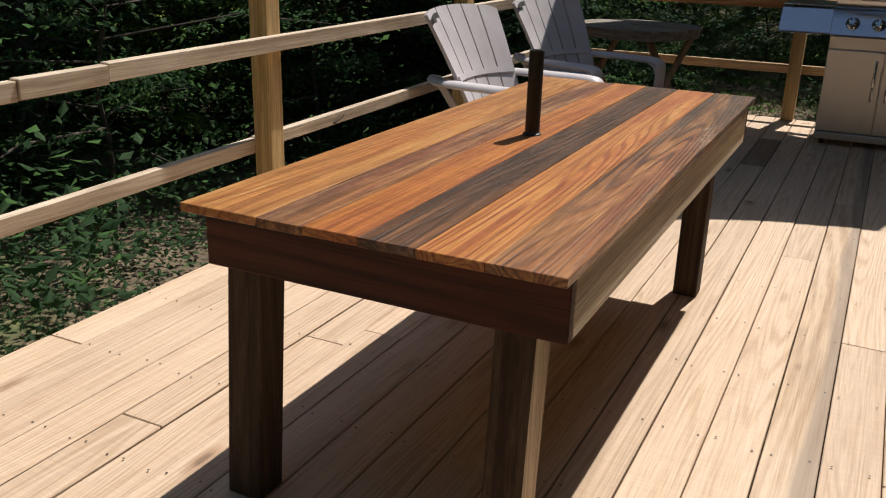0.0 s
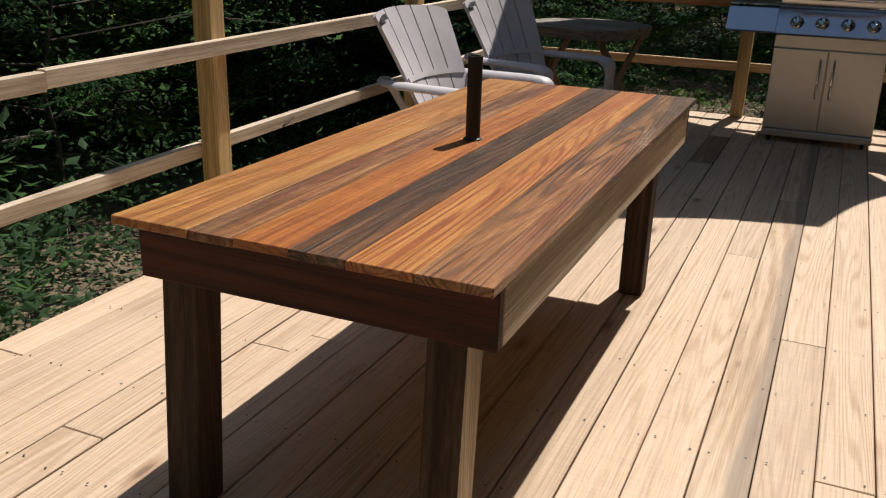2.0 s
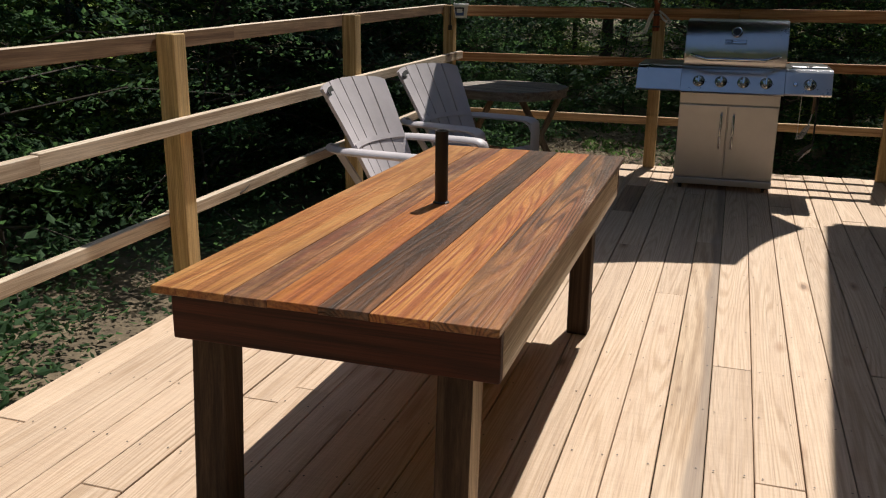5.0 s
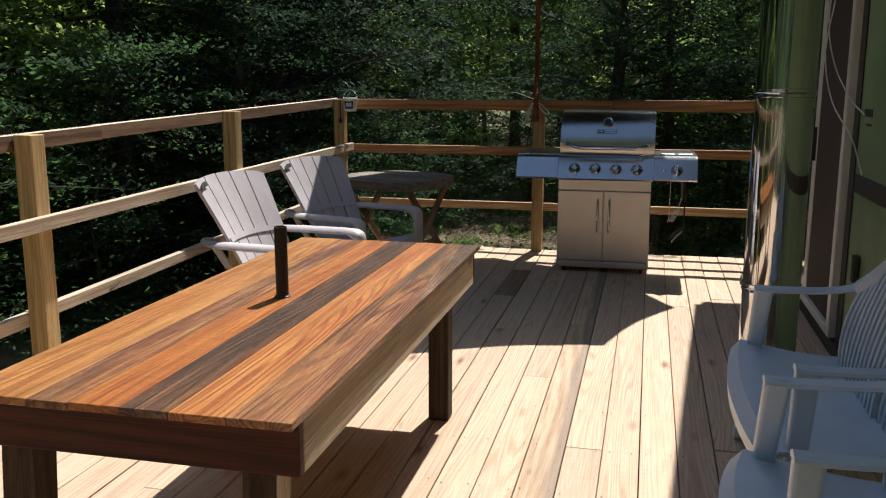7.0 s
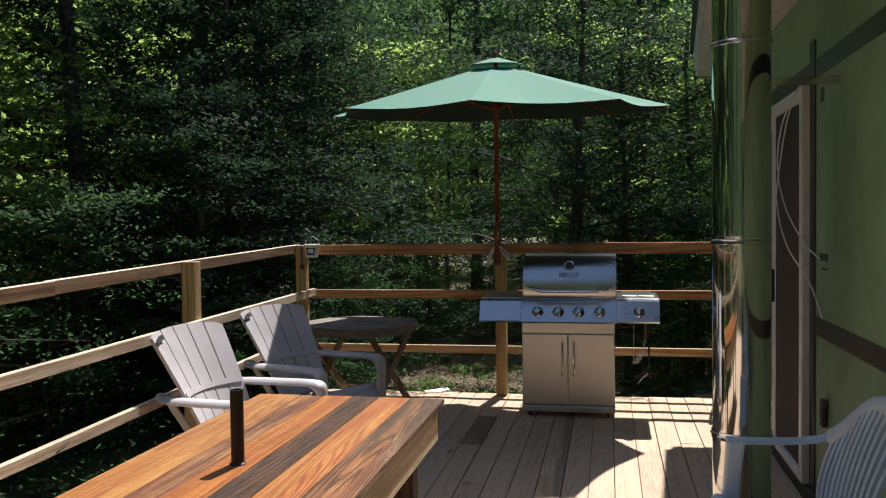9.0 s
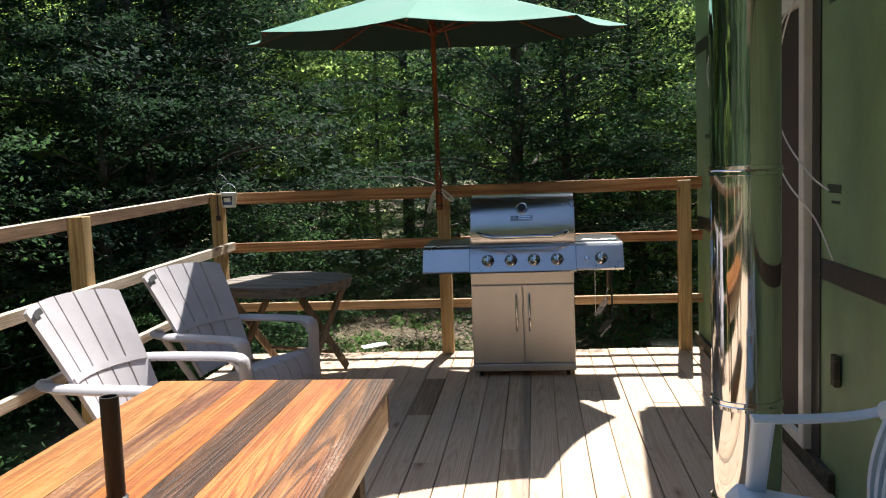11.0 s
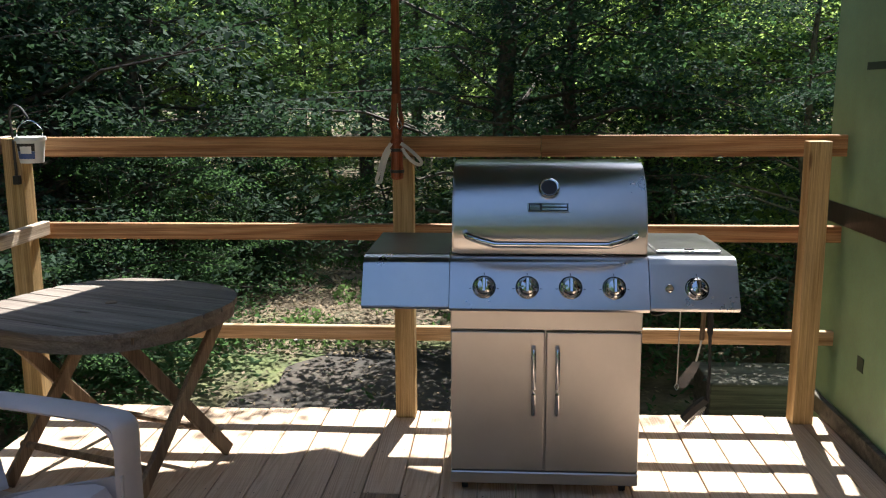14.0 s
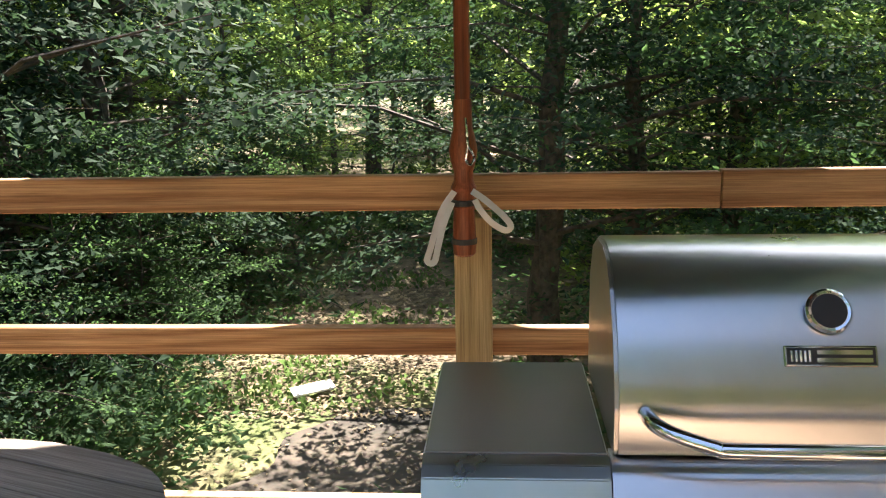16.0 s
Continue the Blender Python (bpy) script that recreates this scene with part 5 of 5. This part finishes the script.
            side = way.cross(Vector((0, 1, 0))).normalized() * 0.007
            grid.append([p - side + Vector((0, -0.002, 0)), p + side + Vector((0, 0.002, 0))])
        part("strap", slab(grid, 0.0025), STRAP, u, "white webbing strap tied in a loop")
    return u


umbrella()


# ---- bucket on its hook ----
def bucket():
    hook = thing("shepherd_hook", "black iron hook clamped to the corner post", "hook")
    part("hook_rod", tube(smooth_line([(-1.80, 7.112, 1.06), (-1.80, 7.110, 1.25), (-1.80, 7.10, 1.36), (-1.775, 7.085, 1.405), (-1.735, 7.07, 1.40), (-1.70, 7.055, 1.365), (-1.69, 7.05, 1.345)]), 0.006, 8), BLACK, hook, smooth=True)
    part("clamp", box(-1.815, -1.785, 7.102, 7.126, 1.06, 1.10, 0.003), BLACK, hook)
    k = thing("bucket", "small white plastic pail with a blue label, hanging from the hook", "bucket", pose(-1.685, 7.045, 0))
    part("pail", lathe([(0.046, 1.165), (0.048, 1.163), (0.060, 1.268), (0.060, 1.272), (0.057, 1.272), (0.046, 1.168)], 28), BUCKET, k, smooth=True)
    part("rim", lathe([(0.060, 1.258), (0.065, 1.260), (0.065, 1.274), (0.060, 1.276)], 28), BUCKET, k)
    for name, mat, z0, z1, a0, a1 in (("label", BLUE, 1.182, 1.215, -0.75, 0.75), ("label", RUBBER, 1.216, 1.248, -0.75, 0.75), ("label_mark", BUCKET, 1.205, 1.236, -0.35, 0.5)):
        grid = [[((r + (0.002 if name == "label_mark" else 0.0)) * math.sin(a0 + (a1 - a0) * i / 8), -(r + (0.002 if name == "label_mark" else 0.0)) * math.cos(a0 + (a1 - a0) * i / 8), z) for i in range(9)] for z, r in ((z0, 0.0475 + (z0 - 1.163) * 0.1143 + 0.001), (z1, 0.0475 + (z1 - 1.163) * 0.1143 + 0.001))]
        part(name, slab(grid, 0.001), mat, k, "printed patch in blue and black" if mat is BLUE else "", smooth=True)
    part("bail", tube(smooth_line([(-0.062, 0, 1.268), (-0.05, 0, 1.315), (0, 0, 1.345), (0.05, 0, 1.315), (0.062, 0, 1.268)]), 0.0025, 6), CHROME, k, smooth=True)


bucket()


# ---- grill tools ----
def grill_tools():
    brush = thing("grill_brush", "black wire grill brush hanging below the side burner shelf", "brush")
    part("handle", tube(smooth_line([(1.085, 6.40, 0.707), (1.087, 6.398, 0.60), (1.090, 6.395, 0.48), (1.088, 6.394, 0.36)]), [0.011] * 6 + [0.006] * 13, 8), RUBBER, brush, smooth=True)
    part("head", slab([[(1.088 - 0.075 * k / 5, 6.380 + d, 0.36 - 0.055 * k / 5 - 0.02 * (k / 5) ** 2) for d in (0.0, 0.03)] for k in range(6)], 0.022), RUBBER, brush)
    r = chaotic(9)
    bm = bmesh.new()
    for k in range(60):
        u = r.random()
        x, z = 1.084 - 0.07 * u, 0.345 - 0.055 * u - 0.02 * u * u
        tube([(x, 6.382 + 0.026 * r.random(), z), (x - 0.012 + r.uniform(-0.004, 0.004), 6.382 + 0.026 * r.random(), z - 0.026)], 0.0008, 3, bm)
    part("bristles", bm, STEEL, brush, "thin steel bristles")
    spatula = thing("grill_spatula", "steel spatula with a wooden grip, hanging below the side burner shelf", "spatula")
    part("handle", tube([(1.070, 6.43, 0.707), (1.066, 6.43, 0.58)], 0.009, 8), TEAK_LEG, spatula)
    part("shaft", tube([(1.066, 6.43, 0.58), (1.050, 6.43, 0.50)], 0.004, 8), STEEL, spatula)
    part("blade", slab([[(1.052 + d, 6.43, 0.50), (1.028 + d * 1.6, 6.432, 0.455), (0.995 + d * 1.6, 6.43, 0.40)] for d in (-0.014, 0.014)], 0.002), DARK_STEEL, spatula)
    skewer = thing("grill_skewer", "thin steel skewer hanging below the side burner shelf", "skewer")
    part("rod", tube([(0.985, 6.42, 0.707), (0.983, 6.42, 0.42)], 0.0025, 6), STEEL, skewer)
    part("eye", tube(smooth_line([(0.983, 6.42, 0.42), (0.976, 6.42, 0.408), (0.983, 6.42, 0.395), (0.990, 6.42, 0.408), (0.983, 6.42, 0.42)]), 0.002, 6), STEEL, skewer)


grill_tools()


# ---- beyond the deck ----
def yard_things():
    pile = thing("timber_steps", "low grey timber steps on the ground beside the house", "steps")
    r = chaotic(5)
    for x0, x1, y0, y1, top in ((1.20, 2.6, 8.10, 8.55, -0.52), (1.62, 2.6, 8.56, 9.0, -0.30)):
        base = ground_height(x0, y0) - 0.1
        rows = 3
        for i in range(rows):
            za, zb = base + (top - base) * i / rows, base + (top - base) * (i + 1) / rows
            part("timber", box(x0 + r.uniform(-0.012, 0.012), x1, y0 + r.uniform(-0.01, 0.01), y1, za + 0.002, zb - 0.002, 0.010, 2), LUMBER, pile)
    p = thing("scrap_board", "white scrap of board lying on the gravel", "board", pose(-1.45, 11.3, ground_height(-1.45, 11.3) + 0.06, 4, -5, 25))
    part("sheet", box(-0.16, 0.16, -0.08, 0.08, -0.008, 0.008, 0.002), PAPER, p)


yard_things()


# ---- the woods ----
def cards(verts, faces, centre, size, normal, r, long=1.0, sides=4):
    """One leaf: a pointed blade, folded a little along its middle."""
    a = normal.orthogonal().normalized()
    a = Matrix.Rotation(r.uniform(0, 6.283), 3, normal) @ a
    b = normal.cross(a)
    n = len(verts)
    if sides == 4:
        verts.extend((centre - a * size * long, centre + b * size * 0.55 - normal * size * 0.15, centre + a * size * long, centre - b * size * 0.55 - normal * size * 0.15))
        faces.append((n, n + 1, n + 2, n + 3))
    else:
        verts.extend((centre - a * size * long - b * size * 0.5, centre + a * size * long, centre + b * size * 0.8))
        faces.append((n, n + 1, n + 2))


def mesh_of(name, verts, faces, mat):
    mesh = bpy.data.meshes.new(name)
    mesh.from_pydata([tuple(v) for v in verts], [], faces)
    mesh.materials.append(mat)
    return mesh


def tree(label, seed, height, spread, low, leaf, mat, conifer=False, leaves=3600, trunk_r=0.12, boughs=34, sides=4, lie=0.55):
    r = chaotic(seed)
    t = thing("conifer_tree" if conifer else "broadleaf_tree", label, "tree", pose(0, 0, -60), "woodland trees")
    bm = bmesh.new()
    line, x, y = [], 0.0, 0.0
    for i in range(9):
        line.append((x, y, height * i / 8 - (0.3 if i == 0 else 0)))
        x += r.uniform(-0.09, 0.09)
        y += r.uniform(-0.09, 0.09)
    tube(line, [trunk_r * (1.25 if i == 0 else 1) * (1 - 0.10 * i) for i in range(9)], 9, bm)
    verts, faces = [], []
    sprays = 7
    per = max(1, leaves // (boughs * sprays))
    for i in range(boughs):
        f = low + (1 - low) * ((i + r.random()) / boughs)
        k = min(7, int(f * 8))
        base = Vector(line[k]).lerp(Vector(line[k + 1]), f * 8 - k)
        ang = i * 2.39996 + r.uniform(-0.5, 0.5)
        if conifer:
            length = spread * max(0.12, 1.05 - f) ** 0.8 * r.uniform(0.6, 1.15)
            tip = base + Vector((math.cos(ang) * length, math.sin(ang) * length, -0.22 * length))
        else:
            rise = (f - low) / (1 - low)
            length = spread * (0.45 + 0.75 * math.sin(math.pi * min(1, 0.25 + 0.75 * rise))) * r.uniform(0.45, 1.2)
            tip = base + Vector((math.cos(ang) * length, math.sin(ang) * length, length * r.uniform(-0.08, 0.40)))
        mid = base.lerp(tip, 0.5) + Vector((0, 0, 0.07 * length))
        tube([base, mid, tip], [trunk_r * 0.17 * (1.1 - f) + 0.006, trunk_r * 0.10 * (1.1 - f) + 0.005, 0.003], 5, bm)
        lean = Vector((r.gauss(0, 0.22), r.gauss(0, 0.22), 1)).normalized()
        for c in range(sprays):
            s = 0.25 + 0.75 * (c + r.random()) / sprays
            core = base.lerp(mid, s * 2) if s < 0.5 else mid.lerp(tip, s * 2 - 1)
            off = Vector((r.gauss(0, 1), r.gauss(0, 1), 0)) * spread * 0.10
            off.z = -(off.x * lean.x + off.y * lean.y)
            core = core + off + Vector((0, 0, r.gauss(0, 0.05)))
            wide = spread * (0.075 if conifer else 0.10) * r.uniform(0.5, 1.4)
            for _ in range(int(per * r.uniform(0.3, 1.7))):
                d = Vector((r.gauss(0, wide), r.gauss(0, wide), 0))
                d.z = -(d.x * lean.x + d.y * lean.y) + r.gauss(0, wide * 0.22) - 0.25 * d.length * (1.0 if conifer else 0.4)
                n = (lean + Vector((r.gauss(0, lie), r.gauss(0, lie), r.gauss(0, 0.3)))).normalized()
                cards(verts, faces, core + d, leaf * r.uniform(0.6, 1.3), n, r, 1.7 if conifer else 1.0, sides)
    part("trunk", bm, BARK, t)
    crown = new("crown", mesh_of("crown", verts, faces, mat))
    crown.parent = t
    return t


OPEN = "sunlit green broadleaf tree with a loose layered crown"
DIM = "dark green broadleaf tree in forest shade"
EVERGREEN = "tall dark evergreen with drooping boughs"
KINDS = [
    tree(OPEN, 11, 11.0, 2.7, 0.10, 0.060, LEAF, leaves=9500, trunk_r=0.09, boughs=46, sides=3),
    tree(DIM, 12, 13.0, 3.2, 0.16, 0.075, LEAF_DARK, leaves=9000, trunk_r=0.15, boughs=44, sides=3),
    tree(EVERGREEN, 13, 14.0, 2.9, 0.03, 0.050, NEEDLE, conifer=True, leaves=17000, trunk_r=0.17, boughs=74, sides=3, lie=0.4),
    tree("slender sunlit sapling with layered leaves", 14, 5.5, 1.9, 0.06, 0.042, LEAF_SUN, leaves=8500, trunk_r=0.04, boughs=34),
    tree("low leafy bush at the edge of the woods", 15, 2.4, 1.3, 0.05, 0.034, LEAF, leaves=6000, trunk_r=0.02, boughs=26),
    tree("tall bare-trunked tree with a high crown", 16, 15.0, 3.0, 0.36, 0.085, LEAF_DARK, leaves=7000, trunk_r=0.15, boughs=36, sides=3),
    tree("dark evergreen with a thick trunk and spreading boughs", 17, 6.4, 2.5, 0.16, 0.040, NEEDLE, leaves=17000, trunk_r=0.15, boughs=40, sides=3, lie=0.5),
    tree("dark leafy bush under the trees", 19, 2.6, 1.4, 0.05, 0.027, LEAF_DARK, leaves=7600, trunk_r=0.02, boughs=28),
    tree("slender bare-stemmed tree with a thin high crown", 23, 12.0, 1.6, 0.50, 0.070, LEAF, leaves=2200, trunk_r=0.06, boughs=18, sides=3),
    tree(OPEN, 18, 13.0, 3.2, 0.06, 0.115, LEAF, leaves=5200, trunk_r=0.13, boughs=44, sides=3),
]
HEIGHTS = [11.0, 13.0, 14.0, 5.5, 2.4, 15.0, 6.4, 2.6, 12.0, 13.0]


def plant_woods():
    r = chaotic(21)
    used = set()
    spots = []

    def put(kind, x, y, scale):
        m = pose(x, y, ground_height(x, y) - 0.05, 0, 0, r.uniform(0, 360)) @ Matrix.Scale(scale, 4)
        if kind in used:
            copy_thing(KINDS[kind], m).scale = (scale, scale, scale)
        else:
            used.add(kind)
            KINDS[kind].matrix_basis = m
        spots.append((x, y))

    def clear(x, y, gap):
        return all((x - a) ** 2 + (y - b) ** 2 > gap * gap for a, b in spots)

    def shades(x, y, top):
        """Would a tree here cast its shadow on the deck?"""
        for fy in (7.2, 5.0, 2.0, 0.0):
            for fx in (-1.6, 0.2, 1.4):
                along = (y - fy) / -SUN_Y
                if along > 0 and abs(fx - along * SUN_X - x) < 3.0 and top - 1 > along - 2.2:
                    return True
        for fx, fy in ((-7.0, 8.0), (-8.0, 9.0), (-6.2, 7.4), (-9.2, 11.0), (-10.5, 12.5), (-12.4, 13.4), (-1.6, 14.6), (-1.2, 15.8), (3.2, 15.4), (4.6, 15.0)):
            along = (y - fy) / -SUN_Y
            if along > 0.4 and abs(fx - along * SUN_X - x) < 2.0 and top > along + 2.5:
                return True
        for fx, fy in ((-2.0, 11.6), (-1.2, 11.6), (-1.4, 13.0), (-1.2, 14.4)):
            along = (y - fy) / -SUN_Y
            if along > -1.5 and abs(fx - along * SUN_X - x) < 1.5 and top > along:
                return True
        return False

    put(6, 0.345, 11.7, 0.92)
    put(6, 2.0, 12.8, 0.80)
    put(6, 1.1, 12.2, 0.72)
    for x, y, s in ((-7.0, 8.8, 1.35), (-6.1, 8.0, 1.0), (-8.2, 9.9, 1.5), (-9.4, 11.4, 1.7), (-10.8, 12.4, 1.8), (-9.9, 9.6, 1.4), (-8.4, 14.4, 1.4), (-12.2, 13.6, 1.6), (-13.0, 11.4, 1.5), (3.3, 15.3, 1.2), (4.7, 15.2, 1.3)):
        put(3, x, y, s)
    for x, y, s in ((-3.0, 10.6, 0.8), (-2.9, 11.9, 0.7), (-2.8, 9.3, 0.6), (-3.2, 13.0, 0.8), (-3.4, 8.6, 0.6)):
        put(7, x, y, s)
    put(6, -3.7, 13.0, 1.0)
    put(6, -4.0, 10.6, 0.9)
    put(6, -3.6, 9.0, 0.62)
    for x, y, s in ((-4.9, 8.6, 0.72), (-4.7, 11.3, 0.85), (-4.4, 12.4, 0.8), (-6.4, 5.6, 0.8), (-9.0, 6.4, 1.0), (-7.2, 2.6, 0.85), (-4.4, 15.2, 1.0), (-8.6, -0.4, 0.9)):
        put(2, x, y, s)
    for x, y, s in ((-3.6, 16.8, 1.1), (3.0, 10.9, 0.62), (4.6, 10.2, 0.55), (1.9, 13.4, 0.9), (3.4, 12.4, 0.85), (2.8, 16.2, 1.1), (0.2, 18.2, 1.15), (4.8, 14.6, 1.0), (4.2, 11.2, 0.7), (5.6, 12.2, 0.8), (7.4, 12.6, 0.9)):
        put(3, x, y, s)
    for gap, count, x0, x1, y0, y1, kinds in (
            (1.3, 22, -7.5, -4.0, -1, 13, (7, 7, 7, 3, 7)),
            (2.3, 34, -15, -7, -3, 24, (2, 2, 0, 1, 5, 1)),
            (3.0, 40, -34, -13, -6, 38, (2, 1, 9, 9, 2, 5))):
        done = 0
        for _ in range(2500):
            if done >= count:
                break
            x, y, kind, s = r.uniform(x0, x1), r.uniform(y0, y1), r.choice(kinds), r.uniform(0.8, 1.15)
            if clear(x, y, gap) and not shades(x, y, HEIGHTS[kind] * s):
                put(kind, x, y, s)
                done += 1
    for gap, count, y0, y1, kinds in ((1.25, 30, 10.5, 17, (7, 4, 3, 7)), (2.0, 26, 15.5, 27, (0, 8, 5, 8, 3, 0, 1)), (3.2, 36, 25, 46, (9, 9, 5, 9, 1, 9))):
        done = 0
        for _ in range(2500):
            if done >= count:
                break
            y = r.uniform(y0, y1)
            x = r.uniform(-6 - 0.3 * (y - 11), 5 + 0.6 * (y - 9))
            kind, s = r.choice(kinds), r.uniform(0.75, 1.15)
            if y < 15 and abs(x + 0.9) < 1.7:
                continue
            if clear(x, y, gap) and not shades(x, y, HEIGHTS[kind] * s):
                put(kind, x, y, s)
                done += 1
    # behind the camera and past the house
    for x, y, kind in ((-5, -7, 0), (-2, -9, 1), (1.5, -8, 2), (4, -10, 1), (-8, -5, 2), (-9.5, -8, 1), (-6, -11, 2), (0, -12, 2), (3, -14, 1), (7, -9, 2), (-12, -3, 1), (-11, -11, 2), (7.5, 10.6, 3), (9.5, 14, 8), (5, 9.6, 4), (6.3, 17.0, 8), (5.4, 19.5, 8), (7.4, 19.0, 8), (5.6, 12.9, 8), (6.9, 14.1, 8), (6.2, 11.4, 8), (-12.8, 12.6, 0), (-11.8, 9.5, 0), (-12.8, 16.2, 9)):
        put(kind, x, y, 1.0)
    # trees added to throw shade on the timber steps and the woods behind
    put(6, 2.5, 9.9, 0.48)
    for x, y, kind in ((-0.5, 23.4, 1), (-2.6, 22.6, 1), (1.6, 23.0, 9)):
        put(kind, x, y, 1.0)


plant_woods()


def undergrowth():
    """Ferns, seedlings and brush on the forest floor, too many to count."""
    r = chaotic(33)
    verts, faces = [], []

    def tuft(x, y, tall, wide, count, leaf):
        z = ground_height(x, y)
        for _ in range(count):
            p = Vector((x + r.gauss(0, wide), y + r.gauss(0, wide), z + abs(r.gauss(0.45, 0.3)) * tall))
            cards(verts, faces, p, leaf * r.uniform(0.6, 1.4), Vector((r.gauss(0, 0.5), r.gauss(0, 0.5), 1)).normalized(), r, 1.2)

    for _ in range(700):
        x, y = r.uniform(-10, -2.2), r.uniform(-1, 14)
        tuft(x, y, r.uniform(0.2, 0.8), r.uniform(0.1, 0.35), 46, 0.028)
    for _ in range(700):
        x, y = r.uniform(-8, 8), r.uniform(8.0, 20)
        if y < 15.5 and abs(x + 1.5 + 0.1 * (13 - y)) < 1.25 or (x > 1.4 and y < 9.6):
            continue
        tuft(x, y, r.uniform(0.2, 0.9), r.uniform(0.1, 0.35), 46, 0.030)
    for x, y in ((-2.5, 9.6), (-2.2, 9.9), (-2.7, 10.2), (-2.1, 10.4), (-2.4, 10.6)):
        tuft(x, y, 0.6, 0.22, 200, 0.035)
    for x, y in ((-2.55, 2.75), (-2.75, 2.4), (-2.9, 2.9), (-3.0, 2.0), (-3.2, 3.3)):
        tuft(x, y, 1.25, 0.16, 110, 0.040)
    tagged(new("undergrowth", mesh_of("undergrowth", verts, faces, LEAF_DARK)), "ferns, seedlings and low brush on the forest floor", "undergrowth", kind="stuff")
    verts, faces = [], []
    for _ in range(22000):
        x, y = r.uniform(-8, 5), r.uniform(-1, 17)
        if y < 7.6 and x > -2:
            continue
        cards(verts, faces, Vector((x, y, ground_height(x, y) + 0.035)), r.uniform(0.010, 0.030), Vector((r.gauss(0, 0.3), r.gauss(0, 0.3), 1)).normalized(), r)
    for _ in range(5000):
        x, y = r.gauss(-1.6, 0.7), r.uniform(10.8, 15.2)
        cards(verts, faces, Vector((x, y, ground_height(x, y) + 0.03)), r.uniform(0.015, 0.04), Vector((r.gauss(0, 0.3), r.gauss(0, 0.3), 1)).normalized(), r)
    tagged(new("leaf_litter", mesh_of("leaf_litter", verts, faces, LITTER)), "dry leaves scattered over the ground", "leaves", kind="stuff")

    verts, faces = [], []
    for _ in range(3600):
        x, y = r.gauss(-1.55, 0.75), r.uniform(10.9, 15.4)
        if noise.noise((x * 1.3, y * 1.3, 7.0)) < -0.05:
            continue
        side = Vector((r.gauss(0, 1), r.gauss(0, 1), r.uniform(0, 0.8))).normalized()
        cards(verts, faces, Vector((x, y, ground_height(x, y) + r.uniform(0.01, 0.07))), r.uniform(0.02, 0.05), side, r, 0.8, 3)
    tagged(new("grass", mesh_of("grass", verts, faces, LEAF)), "thin sunlit grass on the bank beyond the deck", "grass", kind="stuff")


undergrowth()


def distance():
    bm = bmesh.new()
    n = 96
    low, high = [], []
    for i in range(n):
        a = 2 * math.pi * i / n
        R = 62 + 4 * noise.noise((math.cos(a) * 3, math.sin(a) * 3, 0))
        top = 21 + 7 * noise.noise((math.cos(a) * 9, math.sin(a) * 9, 4.0))
        low.append(bm.verts.new((R * math.cos(a), 8 + R * math.sin(a), -3)))
        high.append(bm.verts.new((R * math.cos(a), 8 + R * math.sin(a), top)))
    for i in range(n):
        bm.faces.new((low[i], low[(i + 1) % n], high[(i + 1) % n], high[i]))
    tagged(part("backdrop", bm, FAR, smooth=True), "dark wall of distant woods", "woods", kind="structure")


distance()
